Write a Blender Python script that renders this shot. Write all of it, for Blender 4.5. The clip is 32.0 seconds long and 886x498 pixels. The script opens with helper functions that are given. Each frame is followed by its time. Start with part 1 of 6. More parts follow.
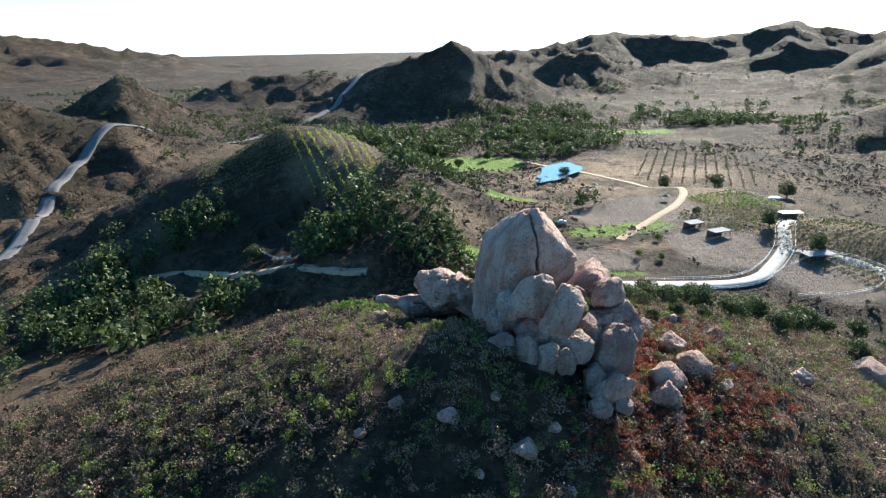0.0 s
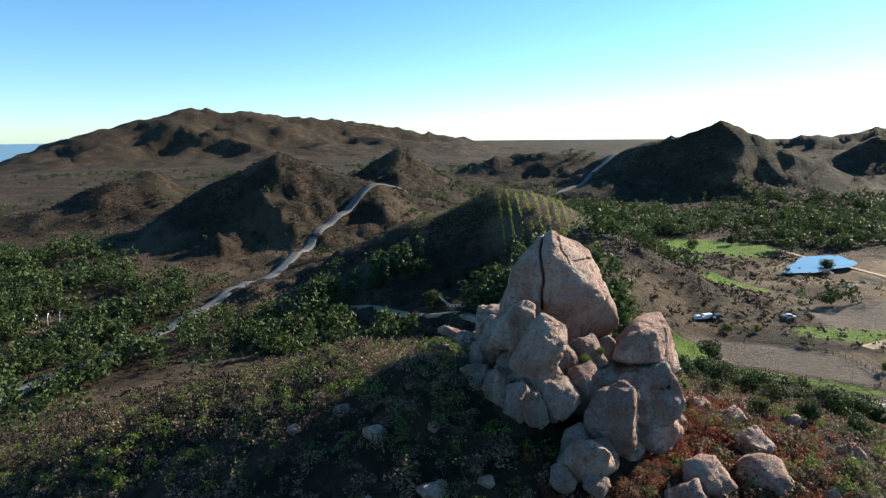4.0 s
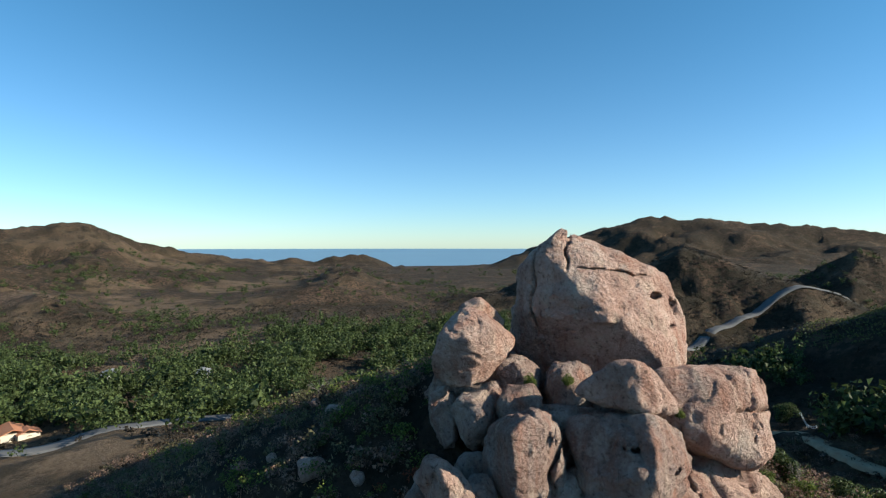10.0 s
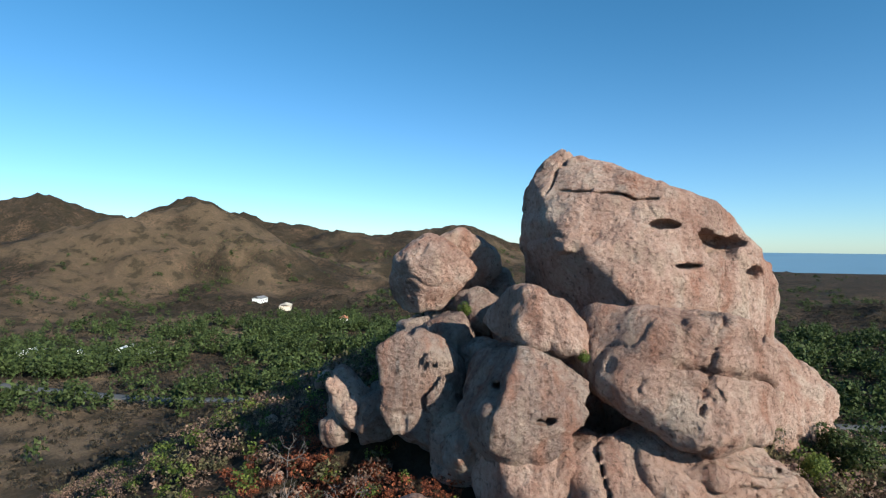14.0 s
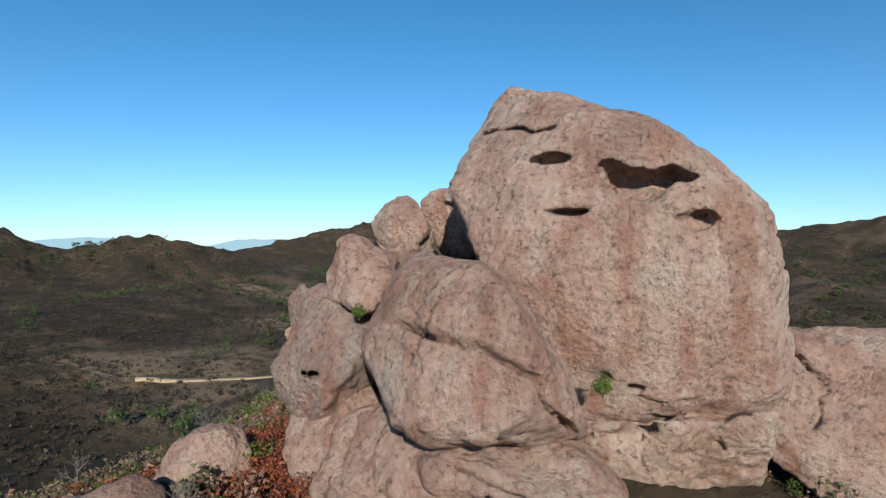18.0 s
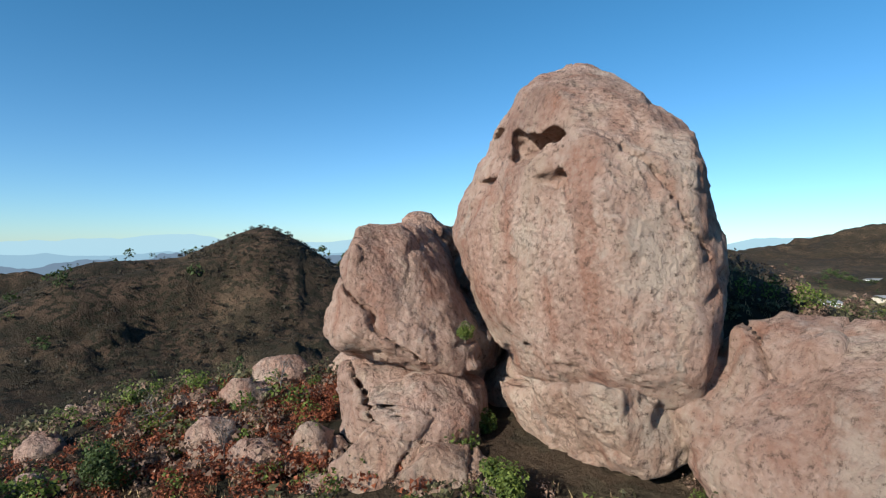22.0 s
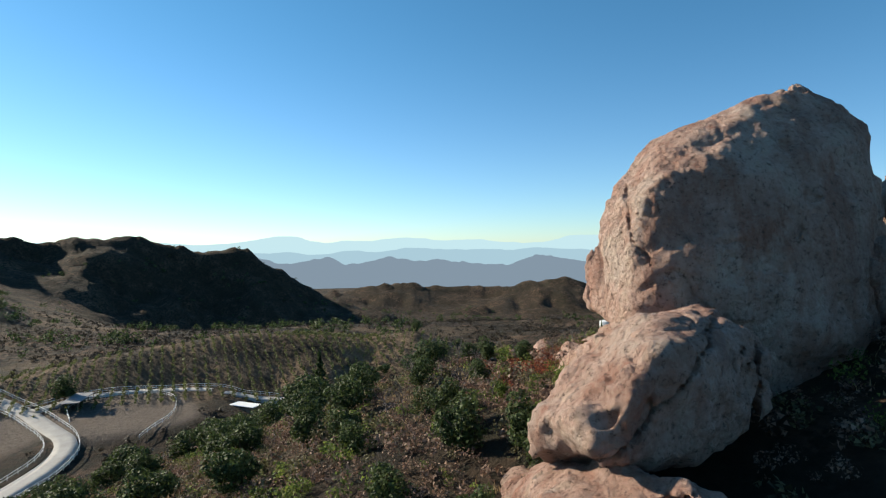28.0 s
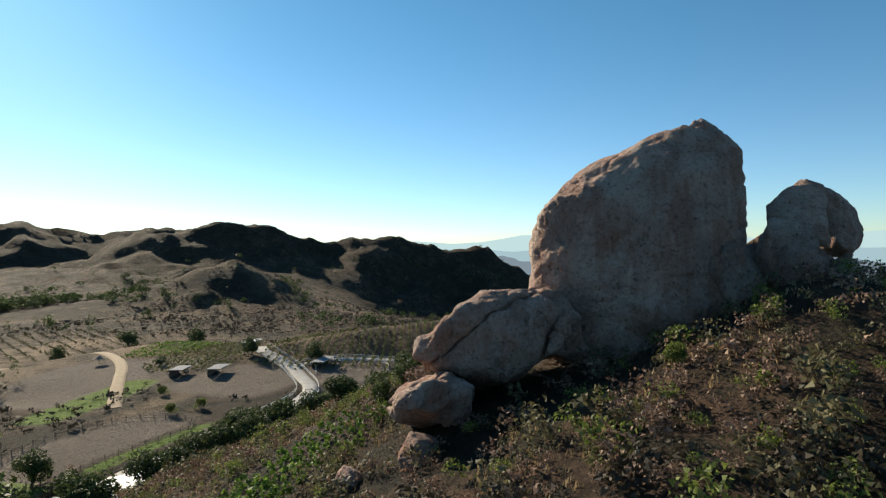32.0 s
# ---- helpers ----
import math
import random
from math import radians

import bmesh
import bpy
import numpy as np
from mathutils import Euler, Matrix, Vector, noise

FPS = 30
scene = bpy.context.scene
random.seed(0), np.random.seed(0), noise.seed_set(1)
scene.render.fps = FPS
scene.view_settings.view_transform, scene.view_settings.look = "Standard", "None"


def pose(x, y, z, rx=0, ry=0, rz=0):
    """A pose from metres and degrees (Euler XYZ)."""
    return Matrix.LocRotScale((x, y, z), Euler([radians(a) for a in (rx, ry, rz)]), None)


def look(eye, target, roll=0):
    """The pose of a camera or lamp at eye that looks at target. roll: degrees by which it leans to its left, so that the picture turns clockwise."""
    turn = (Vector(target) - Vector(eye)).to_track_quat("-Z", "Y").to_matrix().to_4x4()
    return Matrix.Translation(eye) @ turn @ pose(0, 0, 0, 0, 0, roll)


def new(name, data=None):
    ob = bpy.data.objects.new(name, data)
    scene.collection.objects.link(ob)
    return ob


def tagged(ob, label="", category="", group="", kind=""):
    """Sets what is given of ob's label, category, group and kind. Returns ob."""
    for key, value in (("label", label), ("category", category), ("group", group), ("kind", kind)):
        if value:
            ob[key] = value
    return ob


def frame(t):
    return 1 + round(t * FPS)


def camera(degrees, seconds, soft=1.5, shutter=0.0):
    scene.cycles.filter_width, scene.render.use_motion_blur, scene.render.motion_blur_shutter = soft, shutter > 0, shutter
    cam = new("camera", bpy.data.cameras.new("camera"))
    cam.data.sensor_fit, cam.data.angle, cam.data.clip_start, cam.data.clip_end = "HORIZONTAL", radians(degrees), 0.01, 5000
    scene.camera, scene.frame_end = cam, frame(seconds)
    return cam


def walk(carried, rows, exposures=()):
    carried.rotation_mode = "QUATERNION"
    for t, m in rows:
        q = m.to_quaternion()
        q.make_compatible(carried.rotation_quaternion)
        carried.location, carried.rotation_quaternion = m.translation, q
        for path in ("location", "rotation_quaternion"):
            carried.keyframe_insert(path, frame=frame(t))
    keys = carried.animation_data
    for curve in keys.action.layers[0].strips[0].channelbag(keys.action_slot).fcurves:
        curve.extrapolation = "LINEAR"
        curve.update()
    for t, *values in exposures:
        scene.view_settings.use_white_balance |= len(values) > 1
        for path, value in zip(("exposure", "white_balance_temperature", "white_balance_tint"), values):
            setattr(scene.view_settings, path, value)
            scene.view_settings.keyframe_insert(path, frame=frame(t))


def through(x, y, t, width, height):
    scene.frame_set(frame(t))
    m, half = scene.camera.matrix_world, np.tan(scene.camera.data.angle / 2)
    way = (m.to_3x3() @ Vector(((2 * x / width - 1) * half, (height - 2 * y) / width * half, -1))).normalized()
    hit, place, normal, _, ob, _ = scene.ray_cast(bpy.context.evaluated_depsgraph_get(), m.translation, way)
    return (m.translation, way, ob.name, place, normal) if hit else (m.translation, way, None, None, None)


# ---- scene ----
cam = camera(75.7, 32.0, soft=1.2)
PATH = [
    (0, (-7.65, -85.88, 55.62), (-7.788, -82.507, 54.383), -0.9),
    (0.5, (-3.42, -85.05, 54.12), (-3.755, -81.667, 52.947), -0.9),
    (1, (0.78, -84.11, 52.73), (0.244, -80.731, 51.617), -1.0),
    (1.5, (4.88, -82.98, 51.38), (4.144, -79.609, 50.337), -0.9),
    (2, (8.83, -81.58, 50.08), (7.898, -78.241, 49.103), -0.8),
    (2.5, (12.65, -79.96, 48.81), (11.521, -76.666, 47.889), -0.7),
    (3, (16.39, -78.14, 47.56), (15.065, -74.901, 46.703), -0.6),
    (3.5, (20.02, -76.16, 46.33), (18.498, -72.994, 45.542), -0.6),
    (5.5, (33.14, -66.83, 42.01), (30.867, -64.089, 41.463), -0.2),
    (6, (36.07, -64.07, 40.81), (33.618, -61.479, 40.342), -0.0),
    (6.5, (38.93, -61.21, 39.71), (36.304, -58.779, 39.312), 0.0),
    (7, (41.56, -58.14, 38.66), (38.775, -55.884, 38.330), 0.1),
    (7.5, (43.88, -54.81, 37.61), (40.945, -52.734, 37.343), 0.1),
    (8, (45.98, -51.21, 36.54), (42.918, -49.334, 36.341), 0.1),
    (8.5, (47.73, -47.46, 35.38), (44.543, -45.786, 35.249), 0.1),
    (9, (49.17, -43.59, 34.12), (45.880, -42.131, 34.056), 0.2),
    (9.5, (50.53, -39.79, 33.16), (47.153, -38.538, 33.132), 0.0),
    (10, (51.63, -35.93, 32.12), (48.187, -34.898, 32.086), -0.0),
    (10.5, (52.41, -31.98, 30.97), (48.900, -31.164, 30.940), 0.1),
    (11, (52.93, -27.97, 29.82), (49.383, -27.385, 29.792), 0.3),
    (11.5, (53.29, -23.86, 28.77), (49.702, -23.516, 28.743), 0.4),
    (12, (53.32, -19.73, 27.97), (49.720, -19.683, 27.934), 0.1),
    (12.5, (52.87, -15.43, 27.13), (49.281, -15.713, 27.093), 0.3),
    (13, (52.12, -11.14, 26.48), (48.564, -11.732, 26.450), 0.3),
    (13.5, (51.09, -6.98, 26.02), (47.605, -7.864, 25.993), 0.4),
    (15.5, (43.19, 8.44, 24.52), (40.189, 6.456, 24.491), 0.2),
    (16, (40.41, 11.83, 24.15), (37.550, 9.644, 24.115), -0.0),
    (16.5, (37.39, 14.91, 23.74), (34.735, 12.486, 23.714), -0.2),
    (17, (34.21, 17.54, 23.36), (31.782, 14.881, 23.327), -0.3),
    (17.5, (30.96, 19.76, 23.01), (28.778, 16.895, 22.975), -0.1),
    (18, (27.60, 21.66, 22.64), (25.668, 18.625, 22.607), -0.2),
    (18.5, (24.13, 23.32, 22.30), (22.466, 20.127, 22.270), -0.2),
    (19, (20.39, 24.77, 21.99), (19.032, 21.435, 21.962), -0.2),
    (19.5, (16.71, 26.06, 21.69), (15.673, 22.617, 21.663), -0.1),
    (20, (13.14, 27.46, 21.43), (12.441, 23.925, 21.403), -0.2),
    (20.5, (9.67, 28.96, 21.22), (9.361, 25.374, 21.193), -0.5),
    (21, (6.30, 30.43, 21.05), (6.448, 26.828, 21.023), -0.2),
    (21.5, (2.95, 31.67, 20.83), (3.541, 28.119, 20.801), 0.4),
    (22, (-0.42, 32.69, 20.67), (0.592, 29.241, 20.638), -0.0),
    (22.5, (-4.02, 33.45, 20.52), (-2.581, 30.149, 20.492), 0.1),
    (23, (-7.72, 33.85, 20.48), (-5.845, 30.773, 20.451), 0.1),
    (23.5, (-11.48, 33.86, 20.49), (-9.157, 31.110, 20.464), 0.0),
    (24, (-15.20, 33.49, 20.45), (-12.600, 31.001, 20.424), 0.2),
    (24.5, (-18.92, 32.88, 20.49), (-16.123, 30.608, 20.459), 0.3),
    (25, (-22.65, 31.98, 20.64), (-19.642, 30.006, 20.606), 0.0),
    (25.5, (-26.33, 30.52, 20.77), (-23.019, 29.114, 20.733), -0.1),
    (26, (-29.72, 28.58, 20.82), (-26.240, 27.671, 20.785), -0.2),
    (26.5, (-32.90, 26.47, 20.86), (-29.351, 25.838, 20.828), -0.2),
    (28.5, (-44.08, 16.89, 21.37), (-40.482, 16.968, 21.341), -0.5),
    (29, (-46.64, 13.94, 21.42), (-43.050, 14.211, 21.388), -0.5),
    (29.5, (-49.18, 10.69, 21.47), (-45.613, 11.161, 21.441), -0.5),
    (30, (-51.58, 7.25, 21.49), (-48.044, 7.916, 21.462), -0.5),
    (30.5, (-53.74, 3.70, 21.45), (-50.250, 4.565, 21.422), -0.5),
    (31, (-55.64, 0.02, 21.41), (-52.204, 1.086, 21.378), -0.4),
    (31.5, (-57.32, -3.76, 21.41), (-53.937, -2.527, 21.384), -0.6),
    (32, (-58.89, -7.68, 21.44), (-55.572, -6.275, 21.415), -0.5),
]
EXPO = [(0, 1.4, 6150, 4), (3, 0.95, 6450, 4), (7, 0.58, 6600, 3), (13, 0.44, 6200, 2), (19, 0.14, 5950, 2), (26, 0.5, 6400, 3), (29, 0.45, 6900, 4), (32, 0.35, 7200, 4)]
# path in metres
walk(cam, [(t, look(eye, target, roll)) for t, eye, target, roll in PATH],
     exposures=EXPO)

# ---- world, sun ----
SUN_AZ, SUN_EL = 63.0, 24.0          # degrees: from +x towards +y, above the horizon
world = bpy.data.worlds.new("sky")
scene.world = world
world.use_nodes = True
wn = world.node_tree.nodes
sky = wn.new("ShaderNodeTexSky")
sky.sky_type, sky.sun_disc = 'NISHITA', False
sky.sun_elevation, sky.sun_rotation = radians(SUN_EL), radians(90 - SUN_AZ)
sky.altitude, sky.air_density, sky.dust_density, sky.ozone_density = 1400, 1.0, 0.35, 4.5
wn["Background"].inputs["Strength"].default_value = 0.118
tone = wn.new("ShaderNodeMix")
tone.data_type, tone.blend_type = 'RGBA', 'MULTIPLY'
tone.inputs[0].default_value = 1.0
# clear air: a bluer dome over a pale horizon
where, height, rise, tint = wn.new("ShaderNodeTexCoord"), wn.new("ShaderNodeSeparateXYZ"), wn.new("ShaderNodeMapRange"), wn.new("ShaderNodeMix")
rise.interpolation_type = 'SMOOTHSTEP'
rise.inputs[1].default_value, rise.inputs[2].default_value = 0.0, 0.42
tint.data_type = 'RGBA'
tint.inputs[6].default_value, tint.inputs[7].default_value = (0.88, 0.98, 1.04, 1), (0.58, 0.96, 0.99, 1)
for a, b in ((where.outputs["Generated"], height.inputs[0]), (height.outputs[2], rise.inputs[0]), (rise.outputs[0], tint.inputs[0]), (tint.outputs[2], tone.inputs[7]),
             (sky.outputs["Color"], tone.inputs[6]), (tone.outputs[2], wn["Background"].inputs["Color"])):
    world.node_tree.links.new(a, b)
sun = new("sun", bpy.data.lights.new("sun", 'SUN'))
sun.data.energy, sun.data.angle, sun.data.color = 6.3, radians(0.6), (1.0, 0.89, 0.76)
ce, se = math.cos(radians(SUN_EL)), math.sin(radians(SUN_EL))
ca, sa = math.cos(radians(SUN_AZ)), math.sin(radians(SUN_AZ))
sun.matrix_world = look((200 * ca * ce, 200 * sa * ce, 200 * se), (0, 0, 0))


# ---- noise in numpy ----
def hash3(i, j, k, seed):
    n = (i * 374761393 + j * 668265263 + k * 2147483647 + seed * 1274126177) & 0xFFFFFFFF
    n = ((n ^ (n >> 13)) * 1274126177) & 0xFFFFFFFF
    return ((n ^ (n >> 16)) & 0xFFFF) / 32767.5 - 1.0


def vnoise(p, seed=0):
    """Smooth value noise, -1 to 1, for rows of x, y, z."""
    p = np.asarray(p, float)
    q = np.floor(p).astype(np.int64)
    f = p - q
    f = f * f * f * (f * (f * 6 - 15) + 10)
    out = 0
    for a in (0, 1):
        for b in (0, 1):
            for c in (0, 1):
                w = (f[:, 0] if a else 1 - f[:, 0]) * (f[:, 1] if b else 1 - f[:, 1]) * (f[:, 2] if c else 1 - f[:, 2])
                out = out + w * hash3(q[:, 0] + a, q[:, 1] + b, q[:, 2] + c, seed)
    return out


def fbm(p, octaves, seed=0, gain=0.5):
    out, amp, p = 0, 1.0, np.asarray(p, float)
    for o in range(octaves):
        out, amp, p = out + amp * vnoise(p, seed + o), amp * gain, p * 2.03 + 7.1
    return out


def ridged(p, octaves, seed=0):
    out, amp, p = 0, 1.0, np.asarray(p, float)
    for o in range(octaves):
        out, amp, p = out + amp * (1 - 2 * np.abs(vnoise(p, seed + o))), amp * 0.5, p * 2.1 + 3.3
    return out


def flat3(x, y, s):
    return np.stack([x / s, y / s, 0 * x], -1)


def smooth(a, b, x):
    t = np.clip((x - a) / (b - a), 0, 1)
    return t * t * (3 - 2 * t)


# ---- the lie of the land: crest lines as (x, y, z), and how far each hill spreads ----
HILLS = []


def hill(spread, *crest):
    HILLS.append((spread, np.array(crest, float)))


hill(420, (-2282, 873, -64.0), (-2172, 1110, 35.8), (-2042, 1327, 98.9), (-1945, 1462, 138.8), (-1805, 1628, 124.0), (-1519, 1895, 89.6), (-1343, 2022, 56.6), (-1121, 2153, 15.4), (-999, 2213, -22.8), (-781, 2300, -52.8))  # coastal mountain
hill(300, (-1407, -403, 63.6), (-1420, -347, 33.3), (-1436, -257, 14.8), (-1449, -111, -9.7))  # coast shoulder
hill(260, (-1264, -746, 54.2), (-1295, -687, 46.8), (-1335, -597, 59.4), (-1361, -529, 68.3), (-1391, -434, 72.7), (-1416, -330, 23.1), (-1434, -224, -5.2), (-1446, -71, -24.5))  # coastal ridge
hill(150, (-2647, -80, -47.0), (-2646, 51, -33.9), (-2641, 157, -47.1), (-2634, 236, -9.6), (-2616, 382, -6.5), (-2605, 448, -41.1), (-2581, 566, -107.3))  # cape
hill(230, (-960, -1340, 40), (-1021, -1296, 64.1), (-1098, -1232, 110.8), (-1166, -1168, 151), (-1219, -1112, 125.2), (-1298, -1019, 90), (-1380, -930, 74), (-1455, -799, 48.3), (-1508, -687, 41.4))  # cone
hill(330, (-845, -2643, -0.1), (-938, -2610, 66.0), (-1092, -2547, 97.8), (-1211, -2491, 130.4), (-1293, -2449, 112.2), (-1547, -2293, 212.7), (-1665, -2207, 162.7), (-1767, -2125, 118.8))  # far crest
hill(130, (45, -878, 16.0), (11, -878, 28.2), (-19, -877, 30.6), (-77, -872, 17.1), (-132, -863, 3.5), (-174, -854, -7.5))  # south dome
hill(150, (357, -1072, 56.3), (300, -1088, 46.4), (246, -1100, 40.4), (179, -1111, 48.1), (126, -1117, 7.8))  # south hill
hill(110, (88, -970, 0.5), (21, -972, 27.7), (-32, -971, 29.7), (-96, -965, 13.5))  # south knoll
hill(120, (447, -781, 7.4), (384, -814, 33.3), (313, -844, 52.2), (262, -861, 46.1), (208, -876, 40.5), (167, -884, 44.1), (125, -891, 23.1))  # house hill
hill(150, (-480, -770, 30), (-544, -717, 58), (-595, -675, 73), (-630, -642, 88.8), (-657, -615, 80.7), (-700, -570, 52))  # dark cone
hill(260, (-470, -1900, 40), (-592, -1858, 58.2), (-691, -1823, 76.4), (-810, -1774, 102.9), (-870, -1745, 86.2), (-963, -1696, 124.2), (-1059, -1637, 163.6), (-1149, -1576, 118.3), (-1240, -1505, 102.3))  # mast hill
hill(75, (262, -188, 10.2), (238, -213, 11.5), (221, -228, 21.5), (209, -237, 28.2), (202, -242, 28.3), (187, -253, 20.2), (160, -268, 2.1))  # brown hill
hill(130, (1398, 472, -123.7), (1423, 379, -94.0), (1453, 214, -80.0), (1464, 75, -93.7), (1463, -40, -87.5), (1442, -230, -61.1), (1424, -318, -87.5), (1396, -417, -68.8), (1368, -500, -63.3), (1287, -678, -45.8), (1149, -891, -37.7))  # eroded hills
hill(220, (268, 1656, 40.2), (406, 1622, 64.4), (606, 1551, 49.4), (661, 1526, 56.7), (720, 1498, 75.2), (750, 1482, 88.3), (795, 1456, 68.3), (853, 1421, 51.7), (911, 1382, 67.0), (1003, 1312, 72.8))  # castle ridge
hill(165, (658, 884, 53.8), (706, 843, 73.4), (732, 819, 62.1), (776, 775, 62.6), (811, 736, 43.0), (839, 702, 29.6), (865, 667, 41.9), (910, 602, 44.1), (944, 544, 23.4), (970, 493, 14.1), (1001, 426, 15.0), (1015, 389, -18.0), (1036, 326, -59.5))  # dark ridge
hill(72, (282, 479, -23.5), (305, 462, -13.9), (321, 450, -0.8), (340, 433, 5.9), (352, 422, 5.7), (374, 399, -6.1), (393, 379, -25.6), (421, 343, -58.8))  # dark hill
hill(42, (120, 164, -18.5), (144, 150, -18.7), (168, 131, -15.6), (179, 106, -13.3), (187, 83, -15.2), (193, 60, -17.6), (196, 40, -15.0), (198, 20, -21.7), (198, 6, -26.3))  # vine hill
hill(80, (-144, 689, 14.9), (-107, 695, 28.6), (-56, 700, 39.4), (-24, 701, 60.0), (10, 701, 40.4), (47, 700, 20.6), (92, 695, 1.4), (129, 690, -18.3))  # turtle
hill(120, (45, 1621, 9.9), (139, 1615, 26.1), (233, 1605, 10.7), (294, 1595, 13.5))  # behind turtle
hill(110, (115, 1065, -3.6), (177, 1057, 29.2), (237, 1046, 33.1), (288, 1033, 7.1), (355, 1014, -2.4))  # east knolls
hill(75, (-410, 479, -3.8), (-380, 500, 12.5), (-363, 511, 21.8), (-341, 524, 10.8), (-324, 533, -4.5), (-281, 554, -34.2))  # west cone
hill(90, (-398, 731, -15.0), (-351, 752, 1.3), (-292, 774, 9.3), (-230, 793, 11.3), (-182, 804, -3.3), (-124, 813, -20.0))  # dark dome
hill(80, (-569, 230, -18.5), (-557, 252, -10.2), (-533, 290, 3.0), (-525, 302, 4.5), (-510, 323, -13.9))  # west shoulder
hill(62, (-403, 197, -29.8), (-368, 245, 6.5), (-354, 260, 13.1), (-333, 282, 30.5), (-315, 299, 21.5), (-292, 319, 9.7), (-238, 356, -11.0))  # west knob
hill(64, (-129, 194, -0.6), (-100, 206, 15.4), (-90, 209, 15.0), (-67, 194, 9.9), (-52, 187, 0.8), (-30, 150, -3.8))  # terrace hill
hill(42, (210, -207, 14.6), (231, -187, 8.2), (249, -148, 2.3), (254, -123, -11.5), (255, -101, -16.7), (259, -67, -18.1), (263, -57, -25.9), (268, -40, -26.0))  # tank ridge
hill(60, (-560, -240, -22), (-640, -300, -16), (-720, -290, -24))  # valley knolls
hill(70, (-500, -480, -20), (-600, -560, -12))  # valley knolls
hill(80, (-700, 30, -20), (-800, 90, -14), (-900, 60, -8))  # valley knolls
hill(120, (-900, -450, 0), (-1000, -350, -6))  # valley knolls
hill(60, (-300, -560, -22), (-330, -660, -14))  # valley knolls
hill(75, (60, -420, -20), (0, -520, -16), (-90, -600, -20))  # south swell


def lot(x, y, cx, cy, rx, ry, turn=0.0, edge=0.15):
    """1 inside a rounded plot of ground, 0 outside."""
    c, s = math.cos(radians(turn)), math.sin(radians(turn))
    u, w = ((x - cx) * c + (y - cy) * s) / rx, (-(x - cx) * s + (y - cy) * c) / ry
    return smooth(1 + edge, 1 - edge, (u ** 4 + w ** 4) ** 0.25)


def along(x, y, crest):
    """Distance to a crest line, and the crest's height at the nearest place."""
    best, top = np.full(x.shape, 1e9), np.zeros(x.shape)
    for a, b in zip(crest[:-1], crest[1:]):
        d = b[:2] - a[:2]
        t = np.clip(((x - a[0]) * d[0] + (y - a[1]) * d[1]) / max(d @ d, 1e-6), 0, 1)
        far = np.hypot(x - a[0] - t * d[0], y - a[1] - t * d[1])
        near = far < best
        best = np.where(near, far, best)
        top = np.where(near, a[2] + t * (b[2] - a[2]), top)
    return best, top


SPUR = np.array([(26, -6, 8.5), (6, -8, 11.0), (-10, -20, 14.0), (-26, -22, 12.5), (-44, -30, 5.5), (-64, -42, -4.0), (-100, -70, -20.0)])
SPUR_W = np.array([(-118, -22, -24.0), (-74, 14, -10.5), (-52, 30, -6.5), (-32, 30, -2.0)])
SPUR_S = np.array([(-140, -120, -30.0), (-95, -112, -22.0), (-50, -96, -17.0), (-10, -84, -14.0)])


def floor_level(x, y):
    r, az = np.hypot(x, y), np.degrees(np.arctan2(y, x))
    v = -34 - 10 * smooth(-20, -230, x) * smooth(330, 120, y)
    east = smooth(-75, -40, az) * smooth(45, 25, az)
    v = v - 110 * smooth(330, 900, r) * east - 60 * smooth(2000, 3200, r) * east
    v = v - 40 * smooth(1300, 2200, r) * smooth(120, 150, np.abs(az)) - 120 * smooth(2500, 3300, r) * smooth(120, 150, np.abs(az))
    return v


